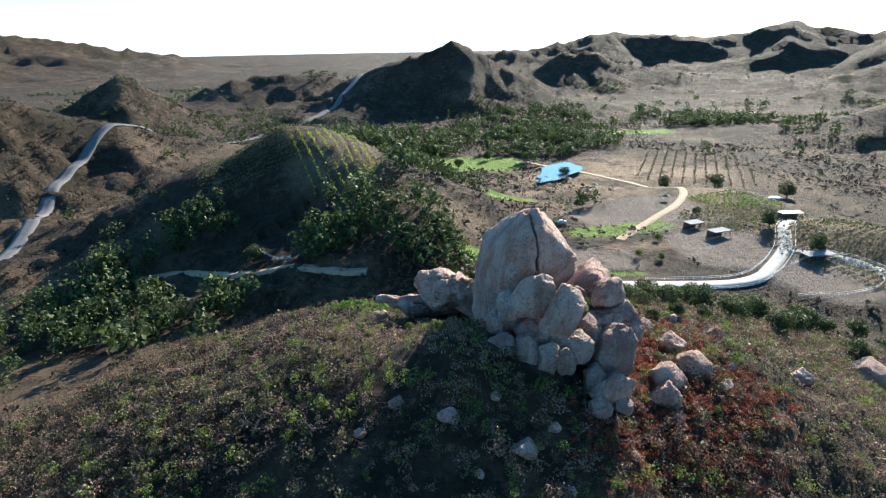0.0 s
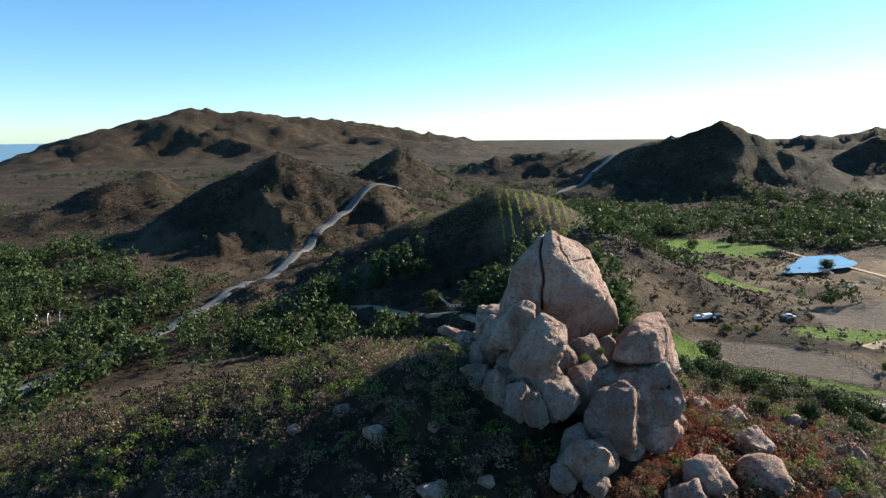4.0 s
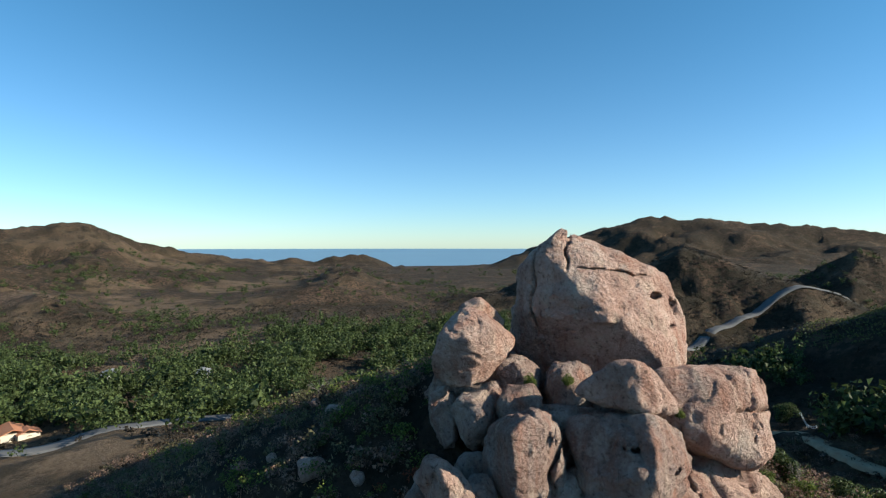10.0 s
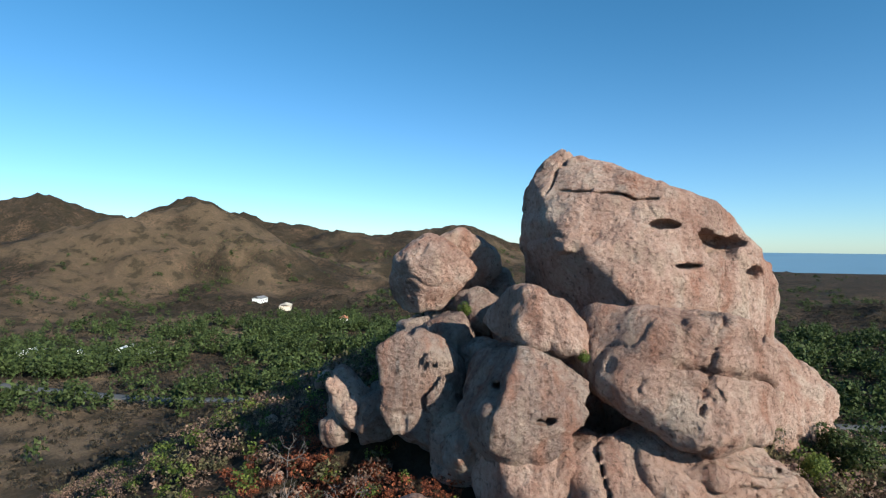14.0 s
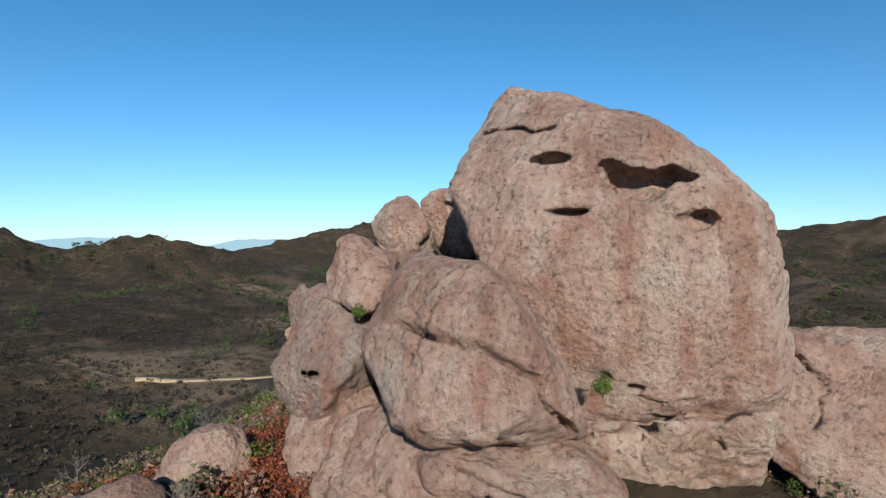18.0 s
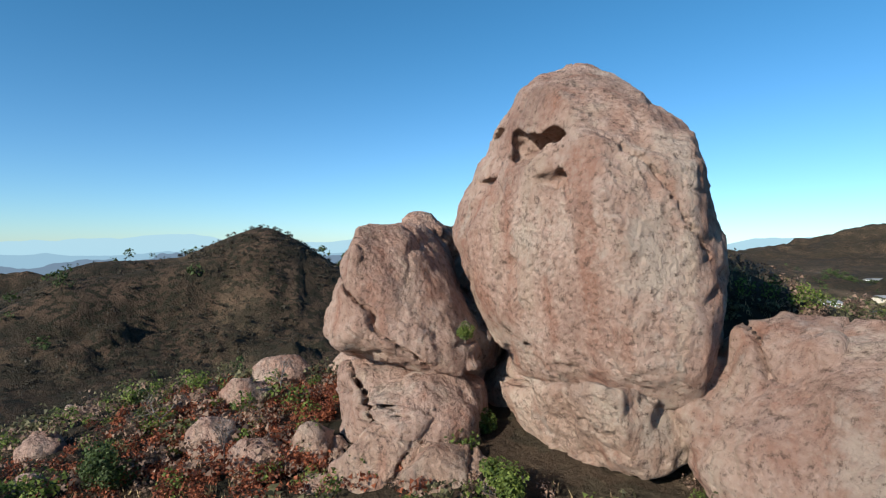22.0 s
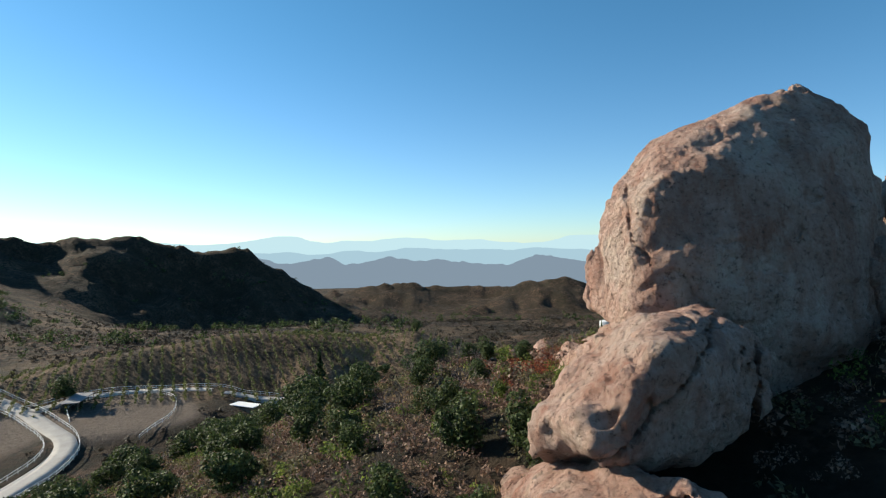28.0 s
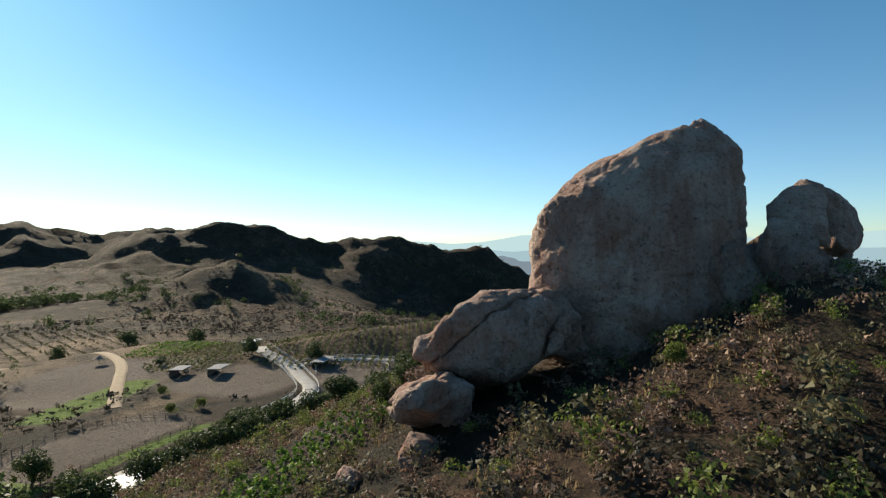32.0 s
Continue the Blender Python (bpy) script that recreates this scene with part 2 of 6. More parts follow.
def land(x, y):
    """Height of the ground."""
    x, y = np.asarray(x, float), np.asarray(y, float)
    v, r = floor_level(x, y), np.hypot(x, y)
    rise, crown, smoothed = np.zeros(x.shape), np.zeros(x.shape), np.zeros(x.shape)
    wx = x + 0.06 * r * vnoise(flat3(x, y, 160), 5) * smooth(250, 500, r)
    wy = y + 0.06 * r * vnoise(flat3(x, y, 160), 6) * smooth(250, 500, r)
    for spread, crest in HILLS:
        d, top = along(x, y, crest)
        dw, _ = along(wx, wy, crest)
        gully = 1 + 0.24 * ridged(flat3(x, y, spread * 0.55), 4, 11) * smooth(0.15, 0.9, d / spread)
        off = np.sqrt((dw * 0.4 + d * 0.6) ** 2 + (0.16 * spread) ** 2) - 0.16 * spread
        up = np.maximum(top - v, 0) * np.exp(-(off / (0.86 * spread) * np.clip(gully, 0.5, 1.7)) ** 1.35)
        crown = np.maximum(crown, np.exp(-(d / (0.14 * spread)) ** 2))
        if spread < 50 or spread in (64, 72):
            smoothed = np.maximum(smoothed, np.exp(-(d / (1.6 * spread)) ** 4))
        rise = np.maximum(rise, up) + 0.12 * np.minimum(rise, up) * smooth(0, 1, d / spread)
    d, top = along(x, y, SPUR)
    side = smooth(-12, 12, y + 19 - 0.55 * (x + 14))
    home = (top - v) * np.exp(-(d / (64 + 16 * side)) ** 2.0)
    d, top = along(x, y, SPUR_W)
    rise = np.maximum(rise, (top - v) * np.exp(-(d / 24.0) ** 1.7))
    d, top = along(x, y, SPUR_S)
    rise = np.maximum(rise, (top - v) * np.exp(-(d / 27.0) ** 1.7))
    home = home + 5.6 * np.exp(-((x + 4) / 14.0) ** 2 - ((y + 18) / 9.0) ** 2)
    z = v + (rise ** 8 + home ** 8 + 1e-9) ** 0.125
    wear = (1 - 0.85 * crown) * (1 - smoothed) * smooth(3, 22, rise) * smooth(230, 380, r)
    z = z - wear * (4.2 * smooth(900, 400, r) * (1 - ridged(flat3(x, y, 55), 4, 61)) + 17.0 * smooth(350, 1100, r) * (1 - ridged(flat3(x, y, 240), 5, 67)) * smooth(5, 80, rise))
    z = z - wear * 7.0 * smooth(600, 1200, r) * (1 - ridged(flat3(x + 0.4 * y, y - 0.4 * x, 110), 4, 73)) * smooth(10, 70, rise)
    rough = fbm(flat3(x, y, 34), 4, 21) * (0.9 * smooth(18, 60, r) + 2.6 * smooth(260, 900, r))
    flatness = smooth(6.0, 18.0, z - v)
    z = z + rough * (0.12 + 0.88 * flatness) + 0.25 * fbm(flat3(x, y, 4.0), 2, 31) * smooth(300, 60, r)
    z = z + smooth(300, 700, r) * crown * (2.5 + 0.0022 * r) * ridged(flat3(x, y, 26 + 0.012 * r), 3, 77)
    fields = np.maximum(np.maximum(lot(x, y, 62, 140, 66, 42, 12, 0.35), lot(x, y, 100, 205, 46, 48, 0, 0.4)), lot(x, y, 116, 112, 24, 30, 30, 0.35))
    level = -26.5 + 0.03 * (x - 60) + 0.012 * (y - 120) + 0.5 * fbm(flat3(x, y, 60), 2, 35)
    return z + 0.9 * fields * smooth(70, 95, r) * (level - z)


# ---- materials ----
def material(name, colours, scale=1.0, rough=0.9, bump=0.3, detail=8.0, fine=9.0, metal=0.0, per_object=0.0, spec=0.3, stretch=(1, 1, 1)):
    """A worn, uneven surface: colours mixed by large and fine noise, with relief."""
    m = bpy.data.materials.new(name)
    m.use_nodes = True
    nt = m.node_tree
    b = nt.nodes["Principled BSDF"]
    co = nt.nodes.new("ShaderNodeTexCoord")
    mp = nt.nodes.new("ShaderNodeMapping")
    mp.inputs["Scale"].default_value = stretch
    nt.links.new(co.outputs["Object"], mp.inputs["Vector"])
    n1, n2 = nt.nodes.new("ShaderNodeTexNoise"), nt.nodes.new("ShaderNodeTexNoise")
    for n, s in ((n1, scale), (n2, scale * fine)):
        n.inputs["Scale"].default_value, n.inputs["Detail"].default_value = s, detail
        nt.links.new(mp.outputs[0], n.inputs["Vector"])
    mix = nt.nodes.new("ShaderNodeMath")
    mix.operation = 'MULTIPLY_ADD'
    mix.inputs[1].default_value = 0.45
    nt.links.new(n2.outputs["Fac"], mix.inputs[0])
    scaled = nt.nodes.new("ShaderNodeMath")
    scaled.operation = 'MULTIPLY_ADD'
    scaled.inputs[1].default_value, scaled.inputs[2].default_value = 0.9, -0.17
    nt.links.new(n1.outputs["Fac"], scaled.inputs[0])
    nt.links.new(scaled.outputs[0], mix.inputs[2])
    fac = mix.outputs[0]
    if per_object:
        info, add = nt.nodes.new("ShaderNodeNewGeometry"), nt.nodes.new("ShaderNodeMath")
        add.operation = 'MULTIPLY_ADD'
        add.inputs[1].default_value = per_object
        nt.links.new(info.outputs["Random Per Island"], add.inputs[0])
        nt.links.new(fac, add.inputs[2])
        sub = nt.nodes.new("ShaderNodeMath")
        sub.operation = 'SUBTRACT'
        sub.inputs[1].default_value = per_object / 2
        nt.links.new(add.outputs[0], sub.inputs[0])
        fac = sub.outputs[0]
    ramp = nt.nodes.new("ShaderNodeValToRGB")
    el = ramp.color_ramp.elements
    while len(el) < len(colours):
        el.new(0.5)
    for i, c in enumerate(colours):
        el[i].position, el[i].color = 0.25 + 0.5 * i / max(len(colours) - 1, 1), (*c, 1)
    nt.links.new(fac, ramp.inputs[0])
    nt.links.new(ramp.outputs[0], b.inputs["Base Color"])
    b.inputs["Roughness"].default_value, b.inputs["Metallic"].default_value = rough, metal
    b.inputs["Specular IOR Level"].default_value = spec
    if bump:
        bp = nt.nodes.new("ShaderNodeBump")
        bp.inputs["Strength"].default_value, bp.inputs["Distance"].default_value = bump, 0.3 / scale
        nt.links.new(mix.outputs[0], bp.inputs["Height"])
        nt.links.new(bp.outputs[0], b.inputs["Normal"])
    return m


def leafy(name, dark, light, through=0.25):
    """Foliage: each leaf its own shade, some light through it."""
    m = material(name, (dark, light), scale=0.6, rough=0.65, bump=0, per_object=0.7, spec=0.25)
    nt = m.node_tree
    b, out = nt.nodes["Principled BSDF"], nt.nodes["Material Output"]
    t, mx = nt.nodes.new("ShaderNodeBsdfTranslucent"), nt.nodes.new("ShaderNodeMixShader")
    mx.inputs[0].default_value = through
    nt.links.new(b.inputs["Base Color"].links[0].from_socket, t.inputs["Color"])
    nt.links.new(b.outputs[0], mx.inputs[1])
    nt.links.new(t.outputs[0], mx.inputs[2])
    nt.links.new(mx.outputs[0], out.inputs["Surface"])
    return m


def rock_material(name, tint=(1.0, 1.0, 1.0)):
    """Volcanic breccia: rosy tan, pebbly, with streaks, grey lichen and rust stains."""
    m = material(name, [tuple(a * b for a, b in zip(c, tint)) for c in ((0.25, 0.145, 0.108), (0.40, 0.245, 0.188), (0.50, 0.335, 0.268), (0.57, 0.435, 0.36))],
                 scale=0.22, rough=0.92, bump=0.0, fine=14.0)
    nt = m.node_tree
    b = nt.nodes["Principled BSDF"]
    base = b.inputs["Base Color"].links[0].from_socket
    co = nt.nodes.new("ShaderNodeTexCoord")
    # vertical stains
    mp = nt.nodes.new("ShaderNodeMapping")
    mp.inputs["Scale"].default_value = (0.9, 0.9, 0.12)
    nt.links.new(co.outputs["Object"], mp.inputs["Vector"])
    streak = nt.nodes.new("ShaderNodeTexNoise")
    streak.inputs["Scale"].default_value, streak.inputs["Detail"].default_value = 0.8, 5
    nt.links.new(mp.outputs[0], streak.inputs["Vector"])
    lichen = nt.nodes.new("ShaderNodeTexNoise")
    lichen.inputs["Scale"].default_value, lichen.inputs["Detail"].default_value, lichen.inputs["Roughness"].default_value = 0.55, 9, 0.7
    nt.links.new(co.outputs["Object"], lichen.inputs["Vector"])

    def over(source, low, high, colour, amount):
        nonlocal base
        rng = nt.nodes.new("ShaderNodeMapRange")
        rng.inputs[1].default_value, rng.inputs[2].default_value, rng.inputs[4].default_value = low, high, amount
        nt.links.new(source, rng.inputs[0])
        mx = nt.nodes.new("ShaderNodeMix")
        mx.data_type = 'RGBA'
        nt.links.new(rng.outputs[0], mx.inputs[0])
        nt.links.new(base, mx.inputs[6])
        mx.inputs[7].default_value = (*colour, 1)
        base = mx.outputs[2]

    speck = nt.nodes.new("ShaderNodeTexNoise")
    speck.inputs["Scale"].default_value, speck.inputs["Detail"].default_value, speck.inputs["Roughness"].default_value = 2.6, 7, 0.75
    nt.links.new(co.outputs["Object"], speck.inputs["Vector"])
    over(streak.outputs["Fac"], 0.51, 0.66, (0.32, 0.135, 0.085), 0.6)
    over(streak.outputs["Fac"], 0.44, 0.34, (0.48, 0.36, 0.275), 0.55)
    patina = nt.nodes.new("ShaderNodeTexNoise")
    patina.inputs["Scale"].default_value, patina.inputs["Detail"].default_value, patina.inputs["Roughness"].default_value = 0.17, 10, 0.72
    nt.links.new(co.outputs["Object"], patina.inputs["Vector"])
    over(patina.outputs["Fac"], 0.53, 0.63, (0.54, 0.44, 0.365), 0.6)
    over(patina.outputs["Fac"], 0.46, 0.36, (0.25, 0.155, 0.128), 0.5)
    over(lichen.outputs["Fac"], 0.59, 0.70, (0.42, 0.36, 0.31), 0.5)
    over(lichen.outputs["Fac"], 0.38, 0.28, (0.17, 0.11, 0.085), 0.7)
    over(speck.outputs["Fac"], 0.47, 0.34, (0.10, 0.06, 0.045), 0.85)
    over(speck.outputs["Fac"], 0.56, 0.72, (0.54, 0.41, 0.33), 0.6)
    nt.links.new(base, b.inputs["Base Color"])
    # pebbly relief
    pits = nt.nodes.new("ShaderNodeTexVoronoi")
    pits.inputs["Scale"].default_value = 3.2
    nt.links.new(co.outputs["Object"], pits.inputs["Vector"])
    fine = nt.nodes.new("ShaderNodeTexNoise")
    fine.inputs["Scale"].default_value, fine.inputs["Detail"].default_value, fine.inputs["Roughness"].default_value = 2.1, 12, 0.74
    nt.links.new(co.outputs["Object"], fine.inputs["Vector"])
    add = nt.nodes.new("ShaderNodeMath")
    add.operation = 'MULTIPLY_ADD'
    add.inputs[1].default_value = 0.22
    nt.links.new(pits.outputs["Distance"], add.inputs[0])
    nt.links.new(fine.outputs["Fac"], add.inputs[2])
    bp = nt.nodes.new("ShaderNodeBump")
    bp.inputs["Strength"].default_value, bp.inputs["Distance"].default_value = 1.0, 0.65
    nt.links.new(add.outputs[0], bp.inputs["Height"])
    nt.links.new(bp.outputs[0], b.inputs["Normal"])
    return m


ROCK = rock_material("rosy_breccia")
ROCK_GREY = rock_material("grey_breccia", (0.66, 0.70, 0.73))
ROCK_PALE = rock_material("pale_breccia", (1.12, 1.18, 1.15))
OAK = leafy("oak_leaves", (0.022, 0.034, 0.011), (0.085, 0.115, 0.036), 0.3)
OAK_LIGHT = leafy("willow_leaves", (0.032, 0.05, 0.015), (0.095, 0.13, 0.042), 0.3)
SAGE = leafy("sage_leaves", (0.05, 0.046, 0.024), (0.17, 0.15, 0.075), 0.3)
CHAPARRAL = leafy("chaparral_leaves", (0.02, 0.017, 0.012), (0.066, 0.05, 0.033), 0.2)
GREEN_BUSH = leafy("green_shrub_leaves", (0.055, 0.08, 0.018), (0.19, 0.23, 0.05), 0.4)
DEAD = leafy("dead_brush", (0.09, 0.056, 0.042), (0.30, 0.19, 0.135), 0.25)
RUST = leafy("rusty_buckwheat", (0.11, 0.033, 0.02), (0.33, 0.105, 0.05), 0.3)
STRAW = leafy("dry_grass_blades", (0.22, 0.15, 0.075), (0.42, 0.31, 0.17), 0.3)
VINE = leafy("vine_leaves", (0.05, 0.10, 0.015), (0.17, 0.26, 0.045), 0.35)
BARK = material("bark", ((0.06, 0.045, 0.035), (0.13, 0.10, 0.08)), scale=2.0, bump=0.6, stretch=(1, 1, 0.2))


def ground_material():
    m = bpy.data.materials.new("hillside")
    m.use_nodes = True
    nt = m.node_tree
    b = nt.nodes["Principled BSDF"]
    b.inputs["Roughness"].default_value, b.inputs["Specular IOR Level"].default_value = 0.95, 0.15
    co = nt.nodes.new("ShaderNodeTexCoord")
    att = nt.nodes.new("ShaderNodeAttribute")
    att.attribute_name = "land"
    sep = nt.nodes.new("ShaderNodeSeparateColor")
    nt.links.new(att.outputs["Color"], sep.inputs[0])

    def tex(scale, detail=9, rough=0.6):
        n = nt.nodes.new("ShaderNodeTexNoise")
        n.inputs["Scale"].default_value, n.inputs["Detail"].default_value, n.inputs["Roughness"].default_value = scale, detail, rough
        nt.links.new(co.outputs["Object"], n.inputs["Vector"])
        return n.outputs["Fac"]

    def ramp(source, *stops):
        r = nt.nodes.new("ShaderNodeValToRGB")
        el = r.color_ramp.elements
        while len(el) < len(stops):
            el.new(0.5)
        for e, (p, c) in zip(el, stops):
            e.position, e.color = p, (*c, 1)
        nt.links.new(source, r.inputs[0])
        return r.outputs[0]

    def blend(fac, a, c):
        mx = nt.nodes.new("ShaderNodeMix")
        mx.data_type = 'RGBA'
        nt.links.new(fac, mx.inputs[0])
        nt.links.new(a, mx.inputs[6])
        nt.links.new(c, mx.inputs[7])
        return mx.outputs[2]

    big, mid, small = tex(0.012, 8, 0.65), tex(0.09, 10, 0.72), tex(1.1, 8, 0.7)
    brush = ramp(mid, (0.36, (0.020, 0.017, 0.011)), (0.5, (0.056, 0.038, 0.025)), (0.63, (0.125, 0.076, 0.05)))
    dry = ramp(small, (0.3, (0.15, 0.098, 0.06)), (0.5, (0.25, 0.172, 0.108)), (0.7, (0.36, 0.265, 0.17)))
    red = ramp(small, (0.3, (0.15, 0.085, 0.055)), (0.55, (0.27, 0.165, 0.11)), (0.75, (0.36, 0.25, 0.17)))
    green = ramp(small, (0.3, (0.07, 0.12, 0.02)), (0.6, (0.17, 0.25, 0.04)), (0.8, (0.24, 0.30, 0.07)))
    soil = ramp(small, (0.3, (0.13, 0.10, 0.08)), (0.6, (0.20, 0.16, 0.13)), (0.8, (0.27, 0.22, 0.18)))
    patch = ramp(big, (0.50, (0, 0, 0)), (0.72, (1, 1, 1)))
    col = blend(patch, brush, blend(mid, brush, red))
    spots = ramp(tex(0.28, 4, 0.6), (0.50, (0, 0, 0)), (0.56, (1, 1, 1)))
    bush = ramp(small, (0.3, (0.016, 0.016, 0.010)), (0.7, (0.046, 0.038, 0.024)))
    clumps = ramp(tex(0.045, 6, 0.65), (0.50, (0, 0, 0)), (0.60, (0.75, 0.75, 0.75)))
    col = blend(spots, col, bush)
    col = blend(sep.outputs[0], col, dry)
    col = blend(clumps, col, bush)
    col = blend(sep.outputs[2], col, soil)
    col = blend(sep.outputs[1], col, green)
    nt.links.new(col, b.inputs["Base Color"])
    hgt = nt.nodes.new("ShaderNodeMath")
    hgt.operation = 'MULTIPLY_ADD'
    hgt.inputs[1].default_value = 2.2
    nt.links.new(mid, hgt.inputs[0])
    nt.links.new(small, hgt.inputs[2])
    bp = nt.nodes.new("ShaderNodeBump")
    bp.inputs["Strength"].default_value, bp.inputs["Distance"].default_value = 0.9, 2.4
    nt.links.new(hgt.outputs[0], bp.inputs["Height"])
    nt.links.new(bp.outputs[0], b.inputs["Normal"])
    return m


HILLSIDE = ground_material()


# ---- mesh helpers ----
def mesh_of(name, verts, faces, mat, shade=False):
    """A mesh from arrays; faces all have the same number of corners."""
    verts, faces = np.asarray(verts, np.float32), np.asarray(faces, np.int32)
    me = bpy.data.meshes.new(name)
    me.vertices.add(len(verts))
    me.vertices.foreach_set("co", verts.ravel())
    k = faces.shape[1]
    me.loops.add(faces.size)
    me.loops.foreach_set("vertex_index", faces.ravel())
    me.polygons.add(len(faces))
    me.polygons.foreach_set("loop_start", np.arange(0, faces.size, k, dtype=np.int32))
    me.polygons.foreach_set("loop_total", np.full(len(faces), k, np.int32))
    if shade:
        me.polygons.foreach_set("use_smooth", np.ones(len(faces), bool))
    me.materials.append(mat)
    me.update(calc_edges=True)
    return me


def part(name, me, parent=None, label="", at=None):
    """Links a mesh (or a bmesh with its material) as one object under a thing."""
    ob = new(name, me)
    if parent is not None:
        ob.parent = parent
    if at is not None:
        ob.matrix_basis = at
    if label:
        ob["label"] = label
    return ob


# ---- ground ----
RINGS = np.concatenate([np.linspace(0.5, 120, 150), 120 * (4850 / 120) ** (np.arange(1, 261) / 260)])
SPOKES = 900


def land_use(x, y):
    """Dry grass, lawn and bare soil, each 0 to 1."""
    r, az = np.hypot(x, y), np.degrees(np.arctan2(y, x))
    n = fbm(flat3(x, y, 45), 4, 41)
    dry = 0.3 * smooth(0.05, 0.7, n) * smooth(60, 100, r) * smooth(900, 500, r)
    green, soil = 0 * x, 0 * x
    for cx, cy, rx, ry, turn in ((33, 127, 25, 11, 5), (90, 142, 17, 20, 0), (114, 114, 19, 18, 40), (75, 190, 30, 26, 20)):  # arenas, paddocks
        soil = np.maximum(soil, lot(x, y, cx, cy, rx, ry, turn))
    for cx, cy, rx, ry, turn in ((2, 117, 13, 8, 15), (32, 112, 24, 2.2, 6), (0, 345, 36, 26, 0), (160, 498, 30, 14, 0), (17, 224, 14, 9, 0), (150, 34, 13, 8, -40), (-20, 300, 18, 10, 0), (60, 165, 22, 7, 20)):  # lawns
        green = np.maximum(green, lot(x, y, cx, cy, rx, ry, turn, 0.08))
    for cx, cy, rx, ry, turn in ((110, 285, 44, 100, -20), (-104, -96, 46, 28, 0), (60, 250, 40, 60, 0), (-268, 60, 16, 9, 40), (154, 106, 70, 30, -62), (190, 40, 52, 20, -88), (-72, 188, 28, 22, 118), (-46, -228, 26, 14, 20), (-75, -190, 60, 30, 30), (-20, -260, 60, 40, 0), (62, 142, 16, 5, 20), (240, -66, 26, 22, 0), (-52, 96, 16, 10, 0), (-110, -262, 50, 24, 0), (-33, -191, 60, 34, 10), (-4, -273, 70, 40, 0), (-121, -386, 60, 60, 20), (-170, -600, 110, 80, 0), (-80, -106, 56, 22, 15), (-300, -330, 80, 50, 30)):  # dry meadows, yards
        dry = np.maximum(dry, (0.75 + 0.4 * n) * lot(x, y, cx, cy, rx, ry, turn, 0.35))
    dry = np.maximum(dry, 0.4 * smooth(-0.05, 0.4, fbm(flat3(x, y, 90), 4, 47)) * smooth(120, 240, r) * smooth(1700, 1100, r) * smooth(172, 186, az % 360) * smooth(272, 256, az % 360))
    dry = np.maximum(dry, 0.22 * smooth(0.0, 0.5, fbm(flat3(x, y, 12), 3, 43)) * smooth(60, 30, r))
    dry = np.maximum(dry, 0.6 * smooth(2.6, 1.2, along(x, y, np.array([(24, -33, 0), (31, -27, 0), (35, -23, 0), (37, -20, 0), (36, -17, 0), (31, -12, 0)]))[0]))
    dry = dry * (1 - 0.9 * lot(x, y, -74, -12, 46, 30, 20, 0.4))
    return np.clip(dry, 0, 1), np.clip(green, 0, 1), np.clip(soil, 0, 1)


GRID = {}


def ground_at(x, y):
    """Height of the ground sheet, read from its mesh."""
    x, y = np.atleast_1d(np.asarray(x, float)), np.atleast_1d(np.asarray(y, float))
    u = np.clip(np.interp(np.hypot(x, y), RINGS, np.arange(len(RINGS))), 0, len(RINGS) - 1.001)
    w = (np.arctan2(y, x) / (2 * math.pi) % 1.0) * SPOKES
    i, j = u.astype(int), w.astype(int) % SPOKES
    a, b, k, g = u - i, w - np.floor(w), (j + 1) % SPOKES, GRID["z"]
    return (g[i, j] * (1 - b) + g[i, k] * b) * (1 - a) + (g[i + 1, j] * (1 - b) + g[i + 1, k] * b) * a


def build_ground():
    ang = np.arange(SPOKES) * 2 * math.pi / SPOKES
    rr, aa = np.meshgrid(RINGS, ang, indexing="ij")
    x, y = (rr * np.cos(aa)).ravel(), (rr * np.sin(aa)).ravel()
    z = land(x, y)
    GRID["z"] = z.reshape(len(RINGS), SPOKES)
    i, j = np.meshgrid(np.arange(len(RINGS) - 1), np.arange(SPOKES), indexing="ij")
    a, b = i * SPOKES + j, i * SPOKES + (j + 1) % SPOKES
    faces = np.stack([a, a + SPOKES, b + SPOKES, b], -1).reshape(-1, 4)
    me = mesh_of("ground", np.stack([x, y, z], -1), faces, HILLSIDE, True)
    rgb = me.attributes.new("land", 'FLOAT_COLOR', 'POINT')
    rgb.data.foreach_set("color", np.stack([*land_use(x, y), 0 * x + 1], -1).astype(np.float32).ravel())
    return tagged(new("ground", me), "dry brushy hills with tan grass and valley fields", "ground", kind="structure")


build_ground()

# sea beyond the coast
SEA = material("sea_water", ((0.15, 0.25, 0.33), (0.18, 0.29, 0.37)), scale=0.002, rough=0.35, bump=0.0, spec=0.4)
sr, sa2 = np.meshgrid(np.linspace(1900, 4880, 12), np.radians(np.linspace(140, 205, 40)), indexing="ij")
sz = -150 + 138 * ((sr - 1900) / 2980) ** 1.0
si, sj = np.meshgrid(np.arange(11), np.arange(39), indexing="ij")
sk = (si * 40 + sj).ravel()
SEA_OB = part("sea", mesh_of("sea", np.stack([(sr * np.cos(sa2)).ravel(), (sr * np.sin(sa2)).ravel(), sz.ravel()], -1),
                    np.stack([sk, sk + 40, sk + 41, sk + 1], -1), SEA, True))
tagged(SEA_OB, "calm blue ocean beyond the coastal hills", "sea", kind="structure")


